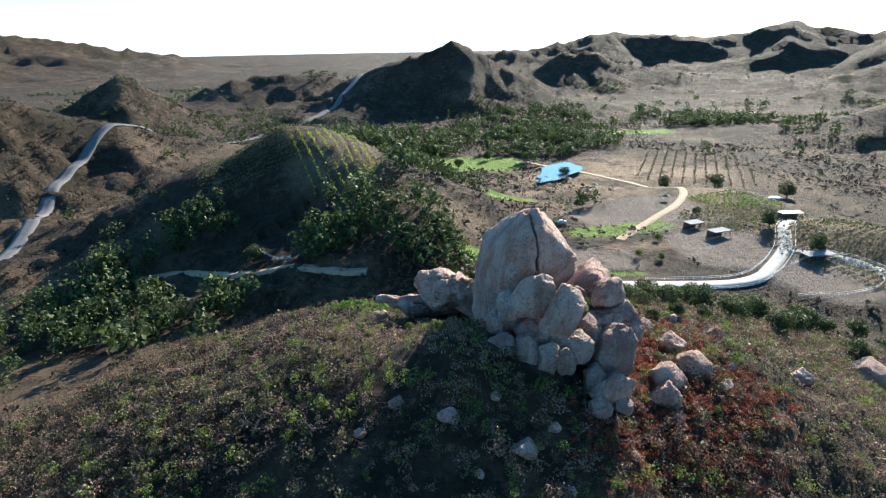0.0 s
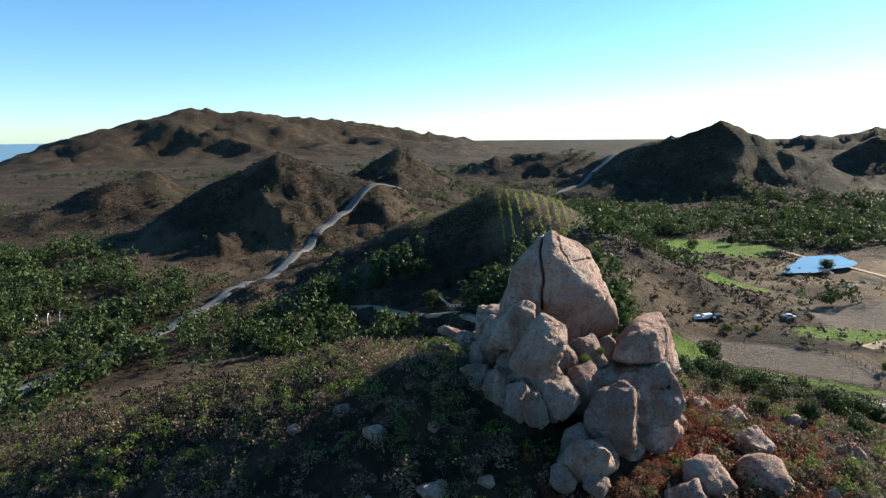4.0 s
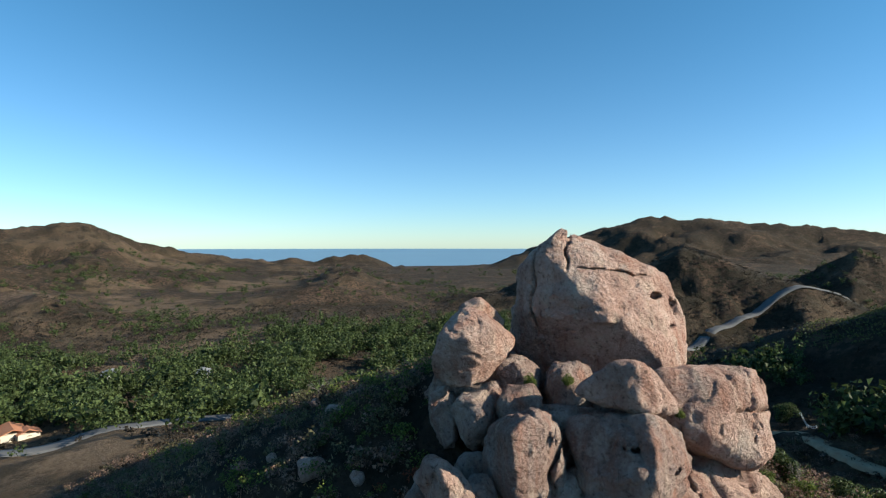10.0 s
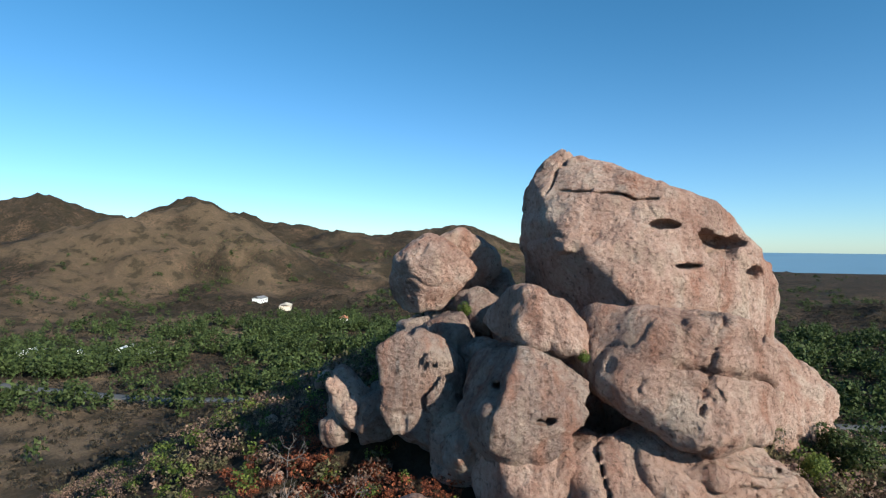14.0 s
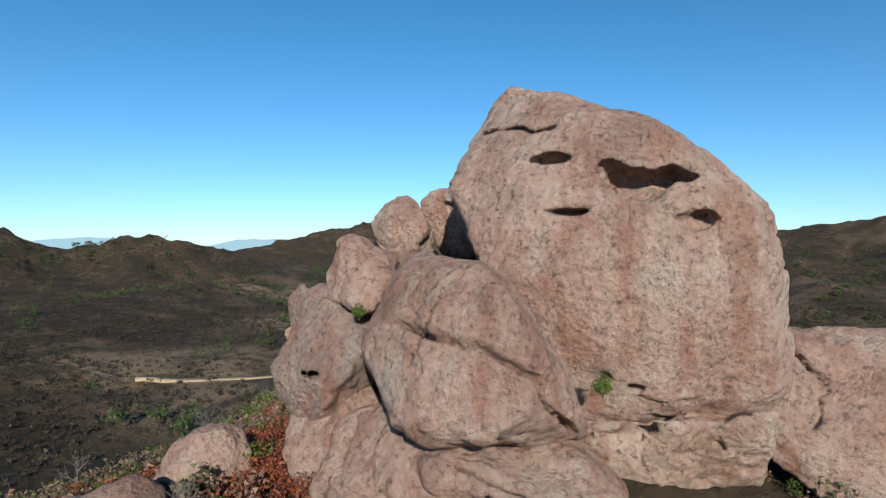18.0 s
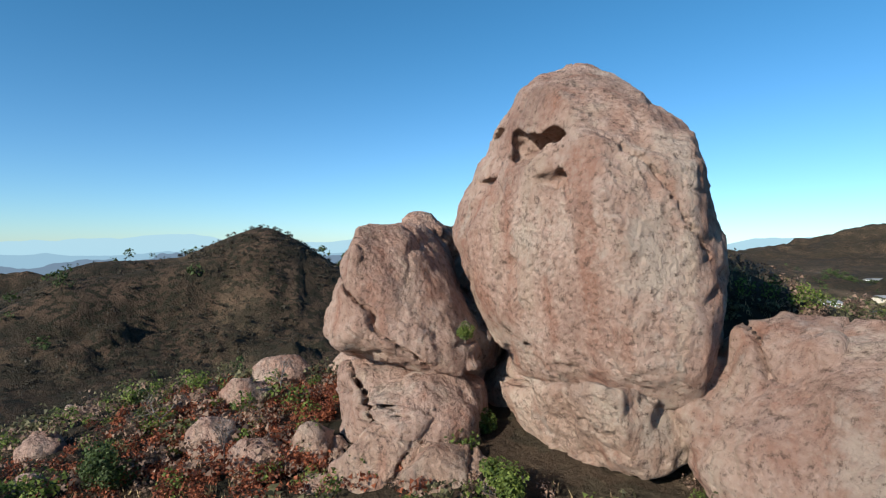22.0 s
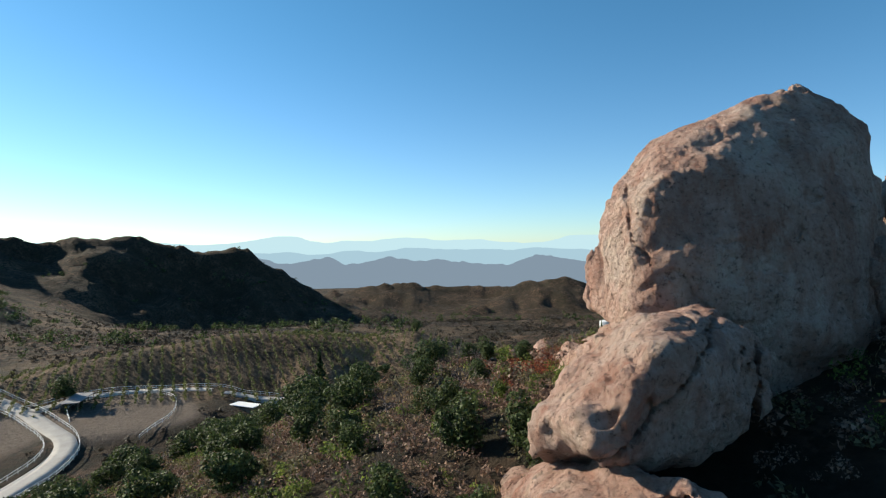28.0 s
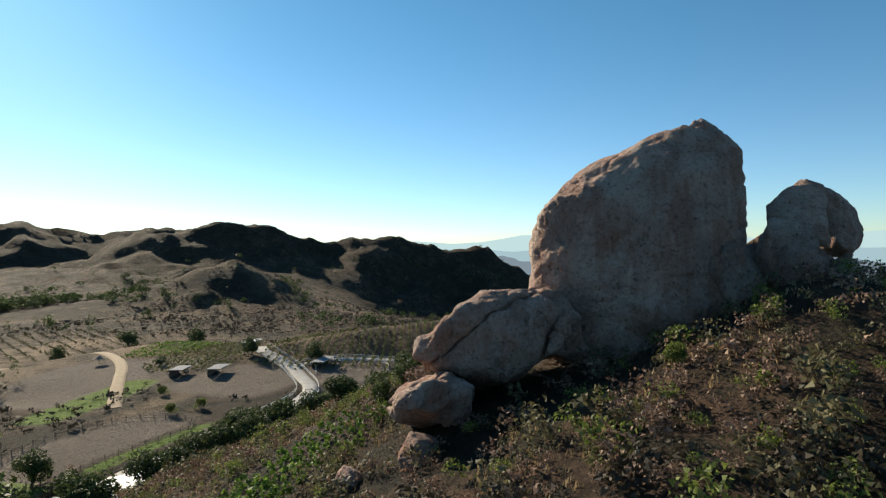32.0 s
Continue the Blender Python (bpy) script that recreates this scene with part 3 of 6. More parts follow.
# far ranges beyond walking reach, the haze painted into flat glowing sheets
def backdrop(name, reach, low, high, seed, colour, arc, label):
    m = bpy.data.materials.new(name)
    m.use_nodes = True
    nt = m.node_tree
    # self-lit: the distance haze is only this emission colour
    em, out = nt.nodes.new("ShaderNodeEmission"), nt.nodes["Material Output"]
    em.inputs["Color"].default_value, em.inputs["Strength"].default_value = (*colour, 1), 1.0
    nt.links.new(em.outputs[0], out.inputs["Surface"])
    a = np.radians(np.linspace(*arc, 500))
    k = np.stack([a * 9, 0 * a, 0 * a], -1)
    top = low + (high - low) * np.clip(0.5 + 0.45 * fbm(k, 5, seed), 0, 1)
    rim = np.stack([reach * np.cos(a), reach * np.sin(a)], -1)
    v = np.concatenate([np.column_stack([rim, 0 * a - 420]), np.column_stack([rim, top])])
    i = np.arange(499)
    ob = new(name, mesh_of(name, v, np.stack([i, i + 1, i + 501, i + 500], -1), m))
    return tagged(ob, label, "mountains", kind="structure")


backdrop("backdrop_far", 4880, 15, 100, 3, (0.42, 0.58, 0.66), (-150, 62), "pale blue mountain range, haze in its glowing colour")
backdrop("backdrop_near", 4780, -70, 5, 9, (0.30, 0.43, 0.53), (-150, 62), "blue hills beyond the plain, haze in their glowing colour")
backdrop("backdrop_plain", 2650, -105, -12, 14, (0.17, 0.22, 0.29), (-62, 26), "blue hills across the eastern plain, haze in their glowing colour")
backdrop("backdrop_north", 4860, -40, 75, 5, (0.62, 0.70, 0.74), (62, 140), "pale hills to the north, haze in their glowing colour")

# ---- rocks: weathered blocks, each given by how far it reaches in even directions ----
def even_directions(n):
    i = np.arange(n) + 0.5
    z, a = 1 - 2 * i / n, math.pi * (1 + 5 ** 0.5) * i
    r = np.sqrt(1 - z * z)
    return np.stack([r * np.cos(a), r * np.sin(a), z], -1)


def skin(d, low, cell):
    """Corners and quads of the surface where a grid of distances is zero."""
    s = d < 0
    corners = [(a, b, c) for a in (0, 1) for b in (0, 1) for c in (0, 1)]
    n = np.array(d.shape) - 1
    cut = lambda g, k: g[k[0]:k[0] + n[0], k[1]:k[1] + n[1], k[2]:k[2] + n[2]]
    count = sum(cut(s, k).astype(np.int8) for k in corners)
    live = np.argwhere((count > 0) & (count < 8))
    index = np.full(n, -1, np.int64)
    index[tuple(live.T)] = np.arange(len(live))
    place, hits = np.zeros((len(live), 3)), np.zeros(len(live))
    for a in corners:
        for axis in range(3):
            if a[axis]:
                continue
            b = np.array(a)
            b[axis] = 1
            va, vb = d[tuple((live + a).T)], d[tuple((live + b).T)]
            cross = (va < 0) != (vb < 0)
            t = np.where(cross, va / np.where(cross, va - vb, 1), 0)
            point = np.array(a, float) + t[:, None] * (b - np.array(a))
            place += point * cross[:, None]
            hits += cross
    verts = np.asarray(low) + cell * (live + place / hits[:, None])
    quads = []
    for axis in range(3):
        u, w = np.eye(3, dtype=int)[(axis + 1) % 3], np.eye(3, dtype=int)[(axis + 2) % 3]
        step = np.eye(3, dtype=int)[axis]
        a = s[tuple(slice(0, m - k) for m, k in zip(d.shape, step))]
        b = s[tuple(slice(k, None) for k in step)]
        e = np.argwhere(a != b)
        e = e[((e >= u + w) & (e < n)).all(1)]
        q = np.stack([index[tuple((e - o).T)] for o in (0 * u, u, u + w, w)], -1)
        flip = ~a[tuple(e.T)]
        q[flip] = q[flip][:, ::-1]
        quads.append(q[(q >= 0).all(1)])
    return verts, np.concatenate(quads)


def block(centre, sides, cell=0.25, seed=0, fit=1.0, soft=0.18, cuts=(), cracks=(), lumps=0.5, grit=0.18, more=()):
    """A boulder: flat sides given as (azimuth, elevation, reach), edges worn round, weathered relief, then
    cuts: (place, size) hollows and cracks: (place, normal, width, depth, how far they run)."""
    bodies = []
    for c, flats in ((centre, sides), *more):
        c, flats = np.asarray(c, float), np.asarray(flats, float)
        reach, az, el = flats[:, 2] * fit, np.radians(flats[:, 0]), np.radians(flats[:, 1])
        ways = np.stack([np.cos(az) * np.cos(el), np.sin(az) * np.cos(el), np.sin(el)], -1)
        probe = even_directions(600)
        probe = c + probe * (1 / np.maximum((np.maximum(probe @ ways.T, 1e-3) / reach).max(1), 0.04))[:, None]
        bodies.append((c, ways, reach, probe))
    ends = np.concatenate([b[3] for b in bodies])
    low = ends.min(0) - 1.2
    n = np.ceil((ends.max(0) + 1.2 - low) / cell).astype(int) + 1
    x, y, z = (np.float32(low[k] + cell * np.arange(n[k])) for k in range(3))
    x, y, z = x[:, None, None], y[None, :, None], z[None, None, :]
    d = np.full(n, 99, np.float32)
    for c, ways, reach, _ in bodies:
        one, second = np.full(n, -99, np.float32), np.full(n, -99, np.float32)
        for way, s in zip(ways, reach):
            side = (np.float32(way[0]) * (x - np.float32(c[0])) + np.float32(way[1]) * (y - np.float32(c[1]))) + np.float32(way[2]) * (z - np.float32(c[2])) - np.float32(s)
            second = np.maximum(second, np.minimum(one, side))
            np.maximum(one, side, out=one)
        one += soft * np.exp(-(one - second) / soft)
        np.minimum(d, one, out=d)
    del one, second
    size = bodies[0][2].mean()
    near = np.argwhere(np.abs(d) < lumps + 5 * grit + 0.6)
    p = low + cell * near
    v = d[tuple(near.T)]
    far = 2.4 + 0.28 * size
    bend = lumps * fbm(p / far + seed * 3.7, 3, seed)
    step = np.floor((p[:, 2] + 1.2 * fbm(p / 5.0, 2, seed + 40)) / 2.6)
    ledge = 0.25 * lumps * vnoise(np.stack([p[:, 0] / 6, p[:, 1] / 6, step * 5.3], -1), seed + 8)
    pocks = np.maximum(vnoise(p / 0.75 + seed, seed + 3) - 0.42, 0) * smooth(-0.1, 0.5, vnoise(p / 4.0, seed + 2))
    joint = np.abs(vnoise(p / (1.1 * far) + seed * 1.9, seed + 21) + 0.35 * vnoise(p / 1.7, seed + 22))
    flake = 0.09 * np.floor(2.2 * vnoise(p / 2.1 + seed, seed + 25))
    v = v + 1.5 * grit * np.exp(-(joint / 0.05) ** 2) + grit * 4 * flake
    v = v + bend + ledge + grit * fbm(p / 1.3 + seed, 4, seed + 9, 0.62) + 5.0 * grit * pocks - 0.35 * grit * ridged(p / 2.4, 2, seed + 5)
    d[tuple(near.T)] = v
    for place, normal, width, depth, run in cracks:
        normal = np.asarray(normal, float) / np.linalg.norm(normal)
        ox, oy, oz = x - np.float32(place[0]), y - np.float32(place[1]), z - np.float32(place[2])
        close = np.argwhere((np.abs(normal[0] * ox + normal[1] * oy + normal[2] * oz) < width + 0.9) & (d > -depth - 0.5) & (d < 1.0) & (ox ** 2 + oy ** 2 + oz ** 2 < run ** 2))
        if len(close):
            p, v = low + cell * close, d[tuple(close.T)]
            o = (p - np.asarray(place)) @ normal + 0.35 * fbm(p / 2.2, 3, seed + 70)
            fade = 1 - smooth(0.75, 1.0, np.linalg.norm(p - np.asarray(place), axis=1) / run)
            w = width * (0.35 + 0.65 * np.clip(1 + v / depth, 0, 1.3)) * fade
            d[tuple(close.T)] = np.maximum(v, np.minimum(w - np.abs(o), v + depth))
    for place, wide in cuts:
        q = sum(((g - np.float32(place[k])) / np.float32(wide[k])) ** 2 for k, g in enumerate((x, y, z)))
        close = np.argwhere(q < 2.6)
        if len(close):
            p = low + cell * close
            q = (p - np.asarray(place, float)) / np.asarray(wide, float)
            q = q + 0.28 * np.stack([fbm(p * 0.8, 3, 71 + k * 3) for k in range(3)], -1)
            k = (np.sqrt((q ** 2).sum(1)) - 1) * min(wide)
            d[tuple(close.T)] = np.maximum(d[tuple(close.T)], -k)
    d[0], d[-1], d[:, 0], d[:, -1], d[:, :, 0], d[:, :, -1] = 1, 1, 1, 1, 1, 1
    return skin(d, low, cell)


def rock(name, label, blocks, mat=None, group=""):
    """One boulder of the outcrop, of one or more grown-together blocks."""
    vs, fs, n = [], [], 0
    for p, f in blocks:
        vs.append(p)
        fs.append(f + n)
        n += len(p)
    ob = new(name, mesh_of(name, np.concatenate(vs), np.concatenate(fs), mat or ROCK, True))
    return tagged(ob, label, "rock", group)


def lump(centre, size, cell=0.22, seed=0, **more):
    """A blocky boulder of a given half size."""
    rng = np.random.default_rng(seed)
    ways = even_directions(13)
    reach = np.sqrt(((ways * np.asarray(size, float)) ** 2).sum(1)) * rng.uniform(0.72, 1.04, 13)
    sides = np.stack([np.degrees(np.arctan2(ways[:, 1], ways[:, 0])), np.degrees(np.arcsin(ways[:, 2])), reach], -1)
    small = min(1.0, max(size) / 3.0)
    return block(centre, sides, cell, seed, soft=0.05 * min(size), lumps=0.3 * small, grit=0.13 * small, **more)


TOWER = tagged(new("rock_tower"), "tall rosy breccia tower with a cave near its top", "rock")
part("upper_block", mesh_of("upper_block", *block((0.77, -2.98, 22.27), ((54, -6, 7.32), (-41, -23, 6.99), (-178, 10, 6.36), (-69, 86, 4.34), (75, -86, 4.21), (-141, 1, 8.3), (105, 16, 9.46), (28, 21, 7.06), (-59, -12, 7.91), (170, 13, 6.57), (-148, -84, 4.5), (154, 84, 4.42), (-37, -32, 6.51), (-170, 15, 6.24), (16, 82, 4.56), (-83, -6, 9.35), (52, 15, 7.3), (19, -17, 8.07), (-158, 12, 6.84), (-43, -76, 4.93), (15, 24, 7.4), (107, -5, 10.19), (172, -7, 7.43), (111, 45, 8.11), (40, 18, 6.98), (-54, -20, 7.37), (-174, 77, 4.88), (-26, -13, 7.84), (-10, -82, 4.53), (142, 7, 9.08)), 0.16, 1, soft=0.14, lumps=0.2, grit=0.12, more=(((-0.74, -2.38, 16.51), ((-37, -32, 4.68), (54, -6, 7.13), (172, -7, 5.43), (-69, 86, 3.58), (127, -80, 4.34), (-141, 1, 7.63), (154, 84, 3.77), (102, 3, 9.12), (58, -54, 5.72), (-174, -32, 5.82), (-165, 7, 6.16), (31, -20, 7.11), (-63, -4, 8.38), (49, 76, 4.77), (161, -25, 6.11), (75, -86, 4.42), (-177, -49, 5.5), (36, -29, 6.55), (167, 1, 5.89), (-174, 77, 4.15), (62, -71, 4.87), (65, -47, 6.28), (16, 82, 4.24), (-148, -84, 5.07), (170, 13, 6.08), (134, 2, 8.42), (-9, -24, 6.74), (98, -48, 7.17), (-153, 4, 6.86), (169, -20, 5.61))), ((1.39, -4.99, 27.56), ((61, 67, 4.23), (176, 42, 3.93), (10, 33, 4.56), (75, -86, 3.04), (-60, 9, 6.78), (-165, 7, 5.36), (103, 39, 6.72), (45, 10, 6.82), (-148, -84, 3.17), (-112, 46, 7.01), (151, 51, 4.17), (-22, 35, 5.42), (-88, 2, 7.65), (-10, -82, 3.43), (-172, 38, 4.23), (170, 13, 6.07), (15, 24, 4.91), (126, 61, 4.13), (-56, 1, 6.69), (6, 43, 4.44), (-121, 3, 7.76), (158, 59, 4.09), (180, -77, 3.78), (52, 15, 6.96), (-55, -67, 4.86), (32, 13, 6.04), (156, 40, 4.88), (-164, 45, 4.66), (-180, 32, 4.34), (-87, 38, 7.37)))), cuts=(
    ((3.5, 2.2, 25.7), (1.5, 2.0, 1.0)), ((2.0, 2.9, 26.0), (1.5, 1.8, 0.6)), ((4.4, 1.4, 26.3), (0.9, 1.2, 0.7)), ((5.9, -1.5, 27.2), (1.2, 1.3, 0.4)), ((6.0, 0.2, 24.3), (1.6, 1.2, 0.22)), ((2.3, 5.0, 23.8), (1.4, 0.9, 0.6)), ((-0.2, 5.4, 23.9), (0.8, 0.6, 0.4)),
    ((3.6, 2.3, 15.3), (0.45, 0.6, 0.28)), ((4.75, 1.4, 15.9), (0.25, 0.4, 0.5)), ((-2.4, 4.6, 23.6), (0.5, 0.5, 0.4))),
    cracks=(((6.5, -5.5, 29.3), (0.25, 0.1, 1), 0.13, 0.45, 4.5), ((1.8, -11.0, 29.5), (0.97, 0.2, 0.1), 0.2, 1.3, 6.0), ((3.8, -9.6, 32.5), (0.5, 0.85, 0.05), 0.18, 1.1, 3.5), ((-2.4, 4.8, 22.5), (0.66, 0.58, -0.48), 0.13, 0.5, 4.0))), ROCK, True), TOWER)
part("foot", mesh_of("foot", *block((0.8, 0.2, 10.9), ((-109, 73, 1.6), (53, -32, 2.87), (-157, -52, 3.23), (-25, -19, 3.77), (133, 2, 5.87), (-147, -11, 3.04), (156, -61, 2.98), (-11, -45, 3.03), (49, -20, 3.16), (-94, 75, 1.65), (178, -65, 2.82), (41, -48, 2.81), (-172, -6, 4.34), (9, -29, 3.47)), 0.22, 2, fit=1.04, cracks=(((5.6, 3.5, 12), (1, 0.3, 0.2), 0.2, 0.8, 4.0), ((1.6, 5, 9.5), (0.1, 0.2, 1), 0.16, 0.5, 5.0))), ROCK_PALE, True), TOWER, "pale cracked foot under the tower")
part("core", mesh_of("core", *lump((2, -6.5, 12.5), (6.5, 6.5, 5), 0.35, 22), ROCK, True), TOWER)
part("core", mesh_of("core", *lump((-1.5, -3, 11.5), (5.2, 6.5, 5), 0.35, 23), ROCK, True), TOWER)
rock("nose_rock", "smooth rosy boulder leaning beside the tall tower", [block((12.16, -0.9, 17.65), ((-180, 32, 3.11), (-87, -64, 3.32), (0, 14, 3.83), (85, -44, 5.35), (140, 28, 3.67), (-30, 29, 4.46), (32, 13, 4.09), (-145, 9, 4.48), (154, 84, 4.2), (-107, -68, 3.45), (-21, -21, 4.37), (62, -71, 4.52), (-56, 1, 5.55), (110, 8, 5.03), (-4, 73, 4.45), (-163, 20, 3.68), (176, 42, 3.2), (49, 2, 4.79), (-60, -51, 3.88), (143, 44, 3.69), (-65, 17, 6.07), (28, -35, 5.22), (-55, -67, 3.74), (7, 19, 3.94), (-54, -20, 5.03), (-164, 45, 4.05), (160, 30, 3.44), (70, -60, 4.82)), 0.17, 3, soft=0.14, lumps=0.16, grit=0.12, cracks=(((13.2, 3.4, 17.6), (0.62, 0.1, -0.75), 0.17, 0.8, 6.0), ((15.5, 1.5, 19.5), (0.7, -0.7, 0.45), 0.13, 0.4, 4.0)))])
rock("lower_boulder", "cracked boulder mass under the leaning boulder", [block((11.92, -0.84, 9.83), ((-135, 28, 3), (50, -63, 2.69), (5, 6, 3.96), (-151, -16, 3.41), (81, 72, 4.26), (134, 2, 6.59), (-109, 69, 2.91), (-20, -46, 5.05), (51, -19, 3.73), (-140, 37, 2.77), (58, -54, 2.85), (134, 74, 4.15), (38, -57, 2.73), (42, -3, 4), (-148, -84, 4.16), (2, -6, 4.14), (70, -60, 3.2), (-132, 43, 2.73), (9, -1, 3.74), (-148, -4, 3.26), (94, 64, 4.78), (-69, 86, 3.51), (-27, -53, 5.16), (174, 5, 5.67), (59, -14, 4.35), (0, 14, 4.29), (-147, -25, 3.9), (43, 32, 4.91)), 0.2, 4, soft=0.14, lumps=0.3, grit=0.14, cuts=(((15.2, -2.4, 12.6), (1.6, 2.0, 1.0)), ((14.5, 3.6, 8.6), (1.0, 0.8, 0.7))),
     cracks=(((15, 0, 12.2), (0.1, 0.15, 1), 0.2, 0.9, 9.0), ((15.5, -5.5, 11), (0.2, 1, -0.35), 0.2, 0.9, 6.0), ((11.5, 4.0, 11.2), (0.7, 0.31, -0.6), 0.2, 0.9, 5.5), ((14, 3, 9.0), (0, -0.3, 1), 0.18, 0.7, 7.0))), lump((13.4, -5.6, 10.4), (3.9, 5.6, 4.6), 0.22, 83, cracks=(((16.6, -4.5, 11.5), (0.1, 0.9, 0.35), 0.18, 0.8, 5.0),)), lump((14.4, -9.2, 10.6), (3.4, 4.0, 4.2), 0.22, 84), lump((12.2, -13.6, 11.0), (3.2, 3.2, 4.2), 0.22, 86), lump((13.2, -1.6, 12.4), (2.6, 3.8, 2.6), 0.22, 87), lump((9.0, 1.5, 10.5), (3.2, 3.6, 3.2), 0.22, 85)])
rock("face_boulder", "grey lichened boulder with dark slot holes", [block((14.27, -10.13, 15.71), ((121, -30, 2.76), (-55, 36, 2.73), (-147, -25, 3.2), (25, 8, 3.71), (138, 56, 3.46), (-32, -42, 3.83), (90, -56, 3.46), (35, 26, 3.75), (-91, -11, 3.99), (135, 37, 3.47), (-43, -2, 3.41), (-174, 77, 3.68), (-129, -37, 3.54), (116, -21, 2.91), (11, -22, 4.01), (134, 74, 3.48), (113, -35, 2.8), (30, -68, 3.95), (23, 30, 3.68), (-50, 27, 2.86), (17, 3, 3.75), (-134, -28, 3.36), (166, 70, 3.66), (-142, -34, 3.33), (131, 48, 3.48), (177, 18, 4.84), (-88, 2, 3.94), (28, 21, 3.62)), 0.17, 5, soft=0.14, lumps=0.2, grit=0.14, cuts=(((15.9, -10.7, 17.3), (0.9, 0.8, 0.35)), ((16.6, -8.9, 15.7), (1.0, 1.6, 0.42)), ((16.2, -10.1, 16.6), (0.7, 0.5, 0.25))))], ROCK_GREY)
rock("wedge_boulder", "rounded pinkish boulder resting on larger blocks", [block((13.37, -9.31, 20.71), ((-51, -7, 2.1), (152, -9, 1.93), (55, 29, 2.46), (-157, 52, 2.2), (-75, -72, 1.76), (7, 19, 2.15), (146, 66, 2), (146, -37, 1.94), (-50, 27, 2.21), (0, -43, 2.48), (-163, 20, 2.68), (-87, -64, 1.89), (91, 43, 2.32), (-177, 49, 1.95), (42, -78, 2.34), (94, 64, 2.16), (-112, 46, 2.85), (150, -47, 1.96), (-47, -57, 1.91), (128, 31, 2.29), (-3, 1, 2.24), (119, -8, 2.71), (9, 65, 2.53), (153, -31, 1.97), (-43, -2, 2.08), (-152, 41, 2.5), (9, -1, 2.5), (-120, -61, 2.36)), 0.16, 6, soft=0.12, lumps=0.12, grit=0.1)])
rock("standing_boulder", "upright grey boulder with a flat top", [block((12.02, -17.26, 15.19), ((-35, -62, 3.52), (177, 18, 2.64), (5, 6, 2.76), (82, 1, 2.85), (-88, 2, 3.06), (-164, -13, 2.64), (179, 63, 3.82), (57, 7, 2.62), (-104, 53, 4.14), (-117, -41, 3.13), (92, 19, 2.99), (-69, -31, 3.16), (87, -7, 3.12), (53, 57, 4.2), (9, -1, 2.68), (151, 51, 3.34), (-76, -1, 3.12), (-15, -59, 3.56), (94, -2, 3.13), (-23, -70, 3.89), (29, 0, 2.66), (-176, -10, 2.94), (-149, 60, 3.9), (-93, 10, 3.31), (68, 25, 3.16), (-129, -37, 3.09), (-3, 1, 2.92), (-92, 48, 4.22)), 0.17, 7, soft=0.12, lumps=0.16, grit=0.12, cracks=(((13.5, -15.5, 15), (1, 0.9, 0.1), 0.2, 0.9, 5.0),))], ROCK_GREY)
rock("pinnacle_rock", "small pointed rock pinnacle at the outcrop's edge", [block((10.84, -23.25, 13.86), ((-137, -31, 2.21), (118, 38, 1.0), (-21, -53, 2.17), (-76, 16, 2.13), (103, -17, 2.24), (42, 21, 1.98), (-168, 35, 1.66), (-67, -16, 1.75), (151, -62, 2.59), (49, 49, 1.98), (-86, -20, 1.77), (-32, -18, 2.23), (98, -80, 2.48), (94, 20, 1.5), (166, 31, 1.66), (120, 43, 1.05), (81, 36, 1.43), (86, -33, 2.64), (-101, 20, 2.19), (-157, -52, 2.52), (-174, 52, 1.79), (-161, 20, 1.96), (-63, -28, 1.83), (16, 66, 2.52), (-169, -20, 2.66), (134, 43, 1.14)), 0.16, 8, lumps=0.3)])
rock("slab", "orange upright slab perched on the outcrop", [block((5.11, -19.81, 23.12), ((165, 21, 2.13), (2, -6, 2.35), (-118, 16, 2.57), (126, -39, 2.39), (33, 53, 3.04), (-29, -26, 2.4), (127, -80, 2.79), (-27, 45, 2.92), (23, -26, 2.33), (-155, 25, 2.27), (153, 25, 2.24), (29, 0, 2.68), (-106, -21, 3.35), (-26, -13, 2.22), (-119, 39, 2.68), (46, 49, 3.07), (160, 30, 2.19), (12, 11, 2.49), (136, -19, 2.55), (-84, 56, 3.07), (-60, 9, 3.09), (-21, -21, 2.22), (130, -50, 2.61), (51, 38, 3.3), (53, 57, 3.15), (-92, -50, 3.54), (-117, -41, 3.75), (3, 28, 2.79)), 0.15, 9, soft=0.12, lumps=0.12, grit=0.1)])
rock("slab", "leaning rosy slab beside the orange one", [block((0.88, -17.45, 23.95), ((31, -20, 1.64), (176, 42, 1.77), (-83, -6, 1.82), (126, -39, 2.36), (66, 51, 2.68), (-147, 31, 1.71), (75, -86, 2.8), (-44, 63, 3.46), (23, -26, 1.62), (117, 13, 2.77), (29, 0, 2.14), (-155, 25, 1.81), (158, 59, 2.09), (-86, -19, 2.16), (42, -3, 2.02), (48, -33, 1.94), (-96, 62, 2.93), (98, 50, 2.52), (179, -2, 2.81), (-96, -3, 1.96), (-177, 49, 1.78), (12, 11, 2.93), (-160, 34, 1.67), (94, -2, 2.83), (28, -35, 1.79), (34, -7, 1.85), (148, 34, 2.3), (-75, -72, 2.97)), 0.15, 10, soft=0.12, lumps=0.12, grit=0.1)])
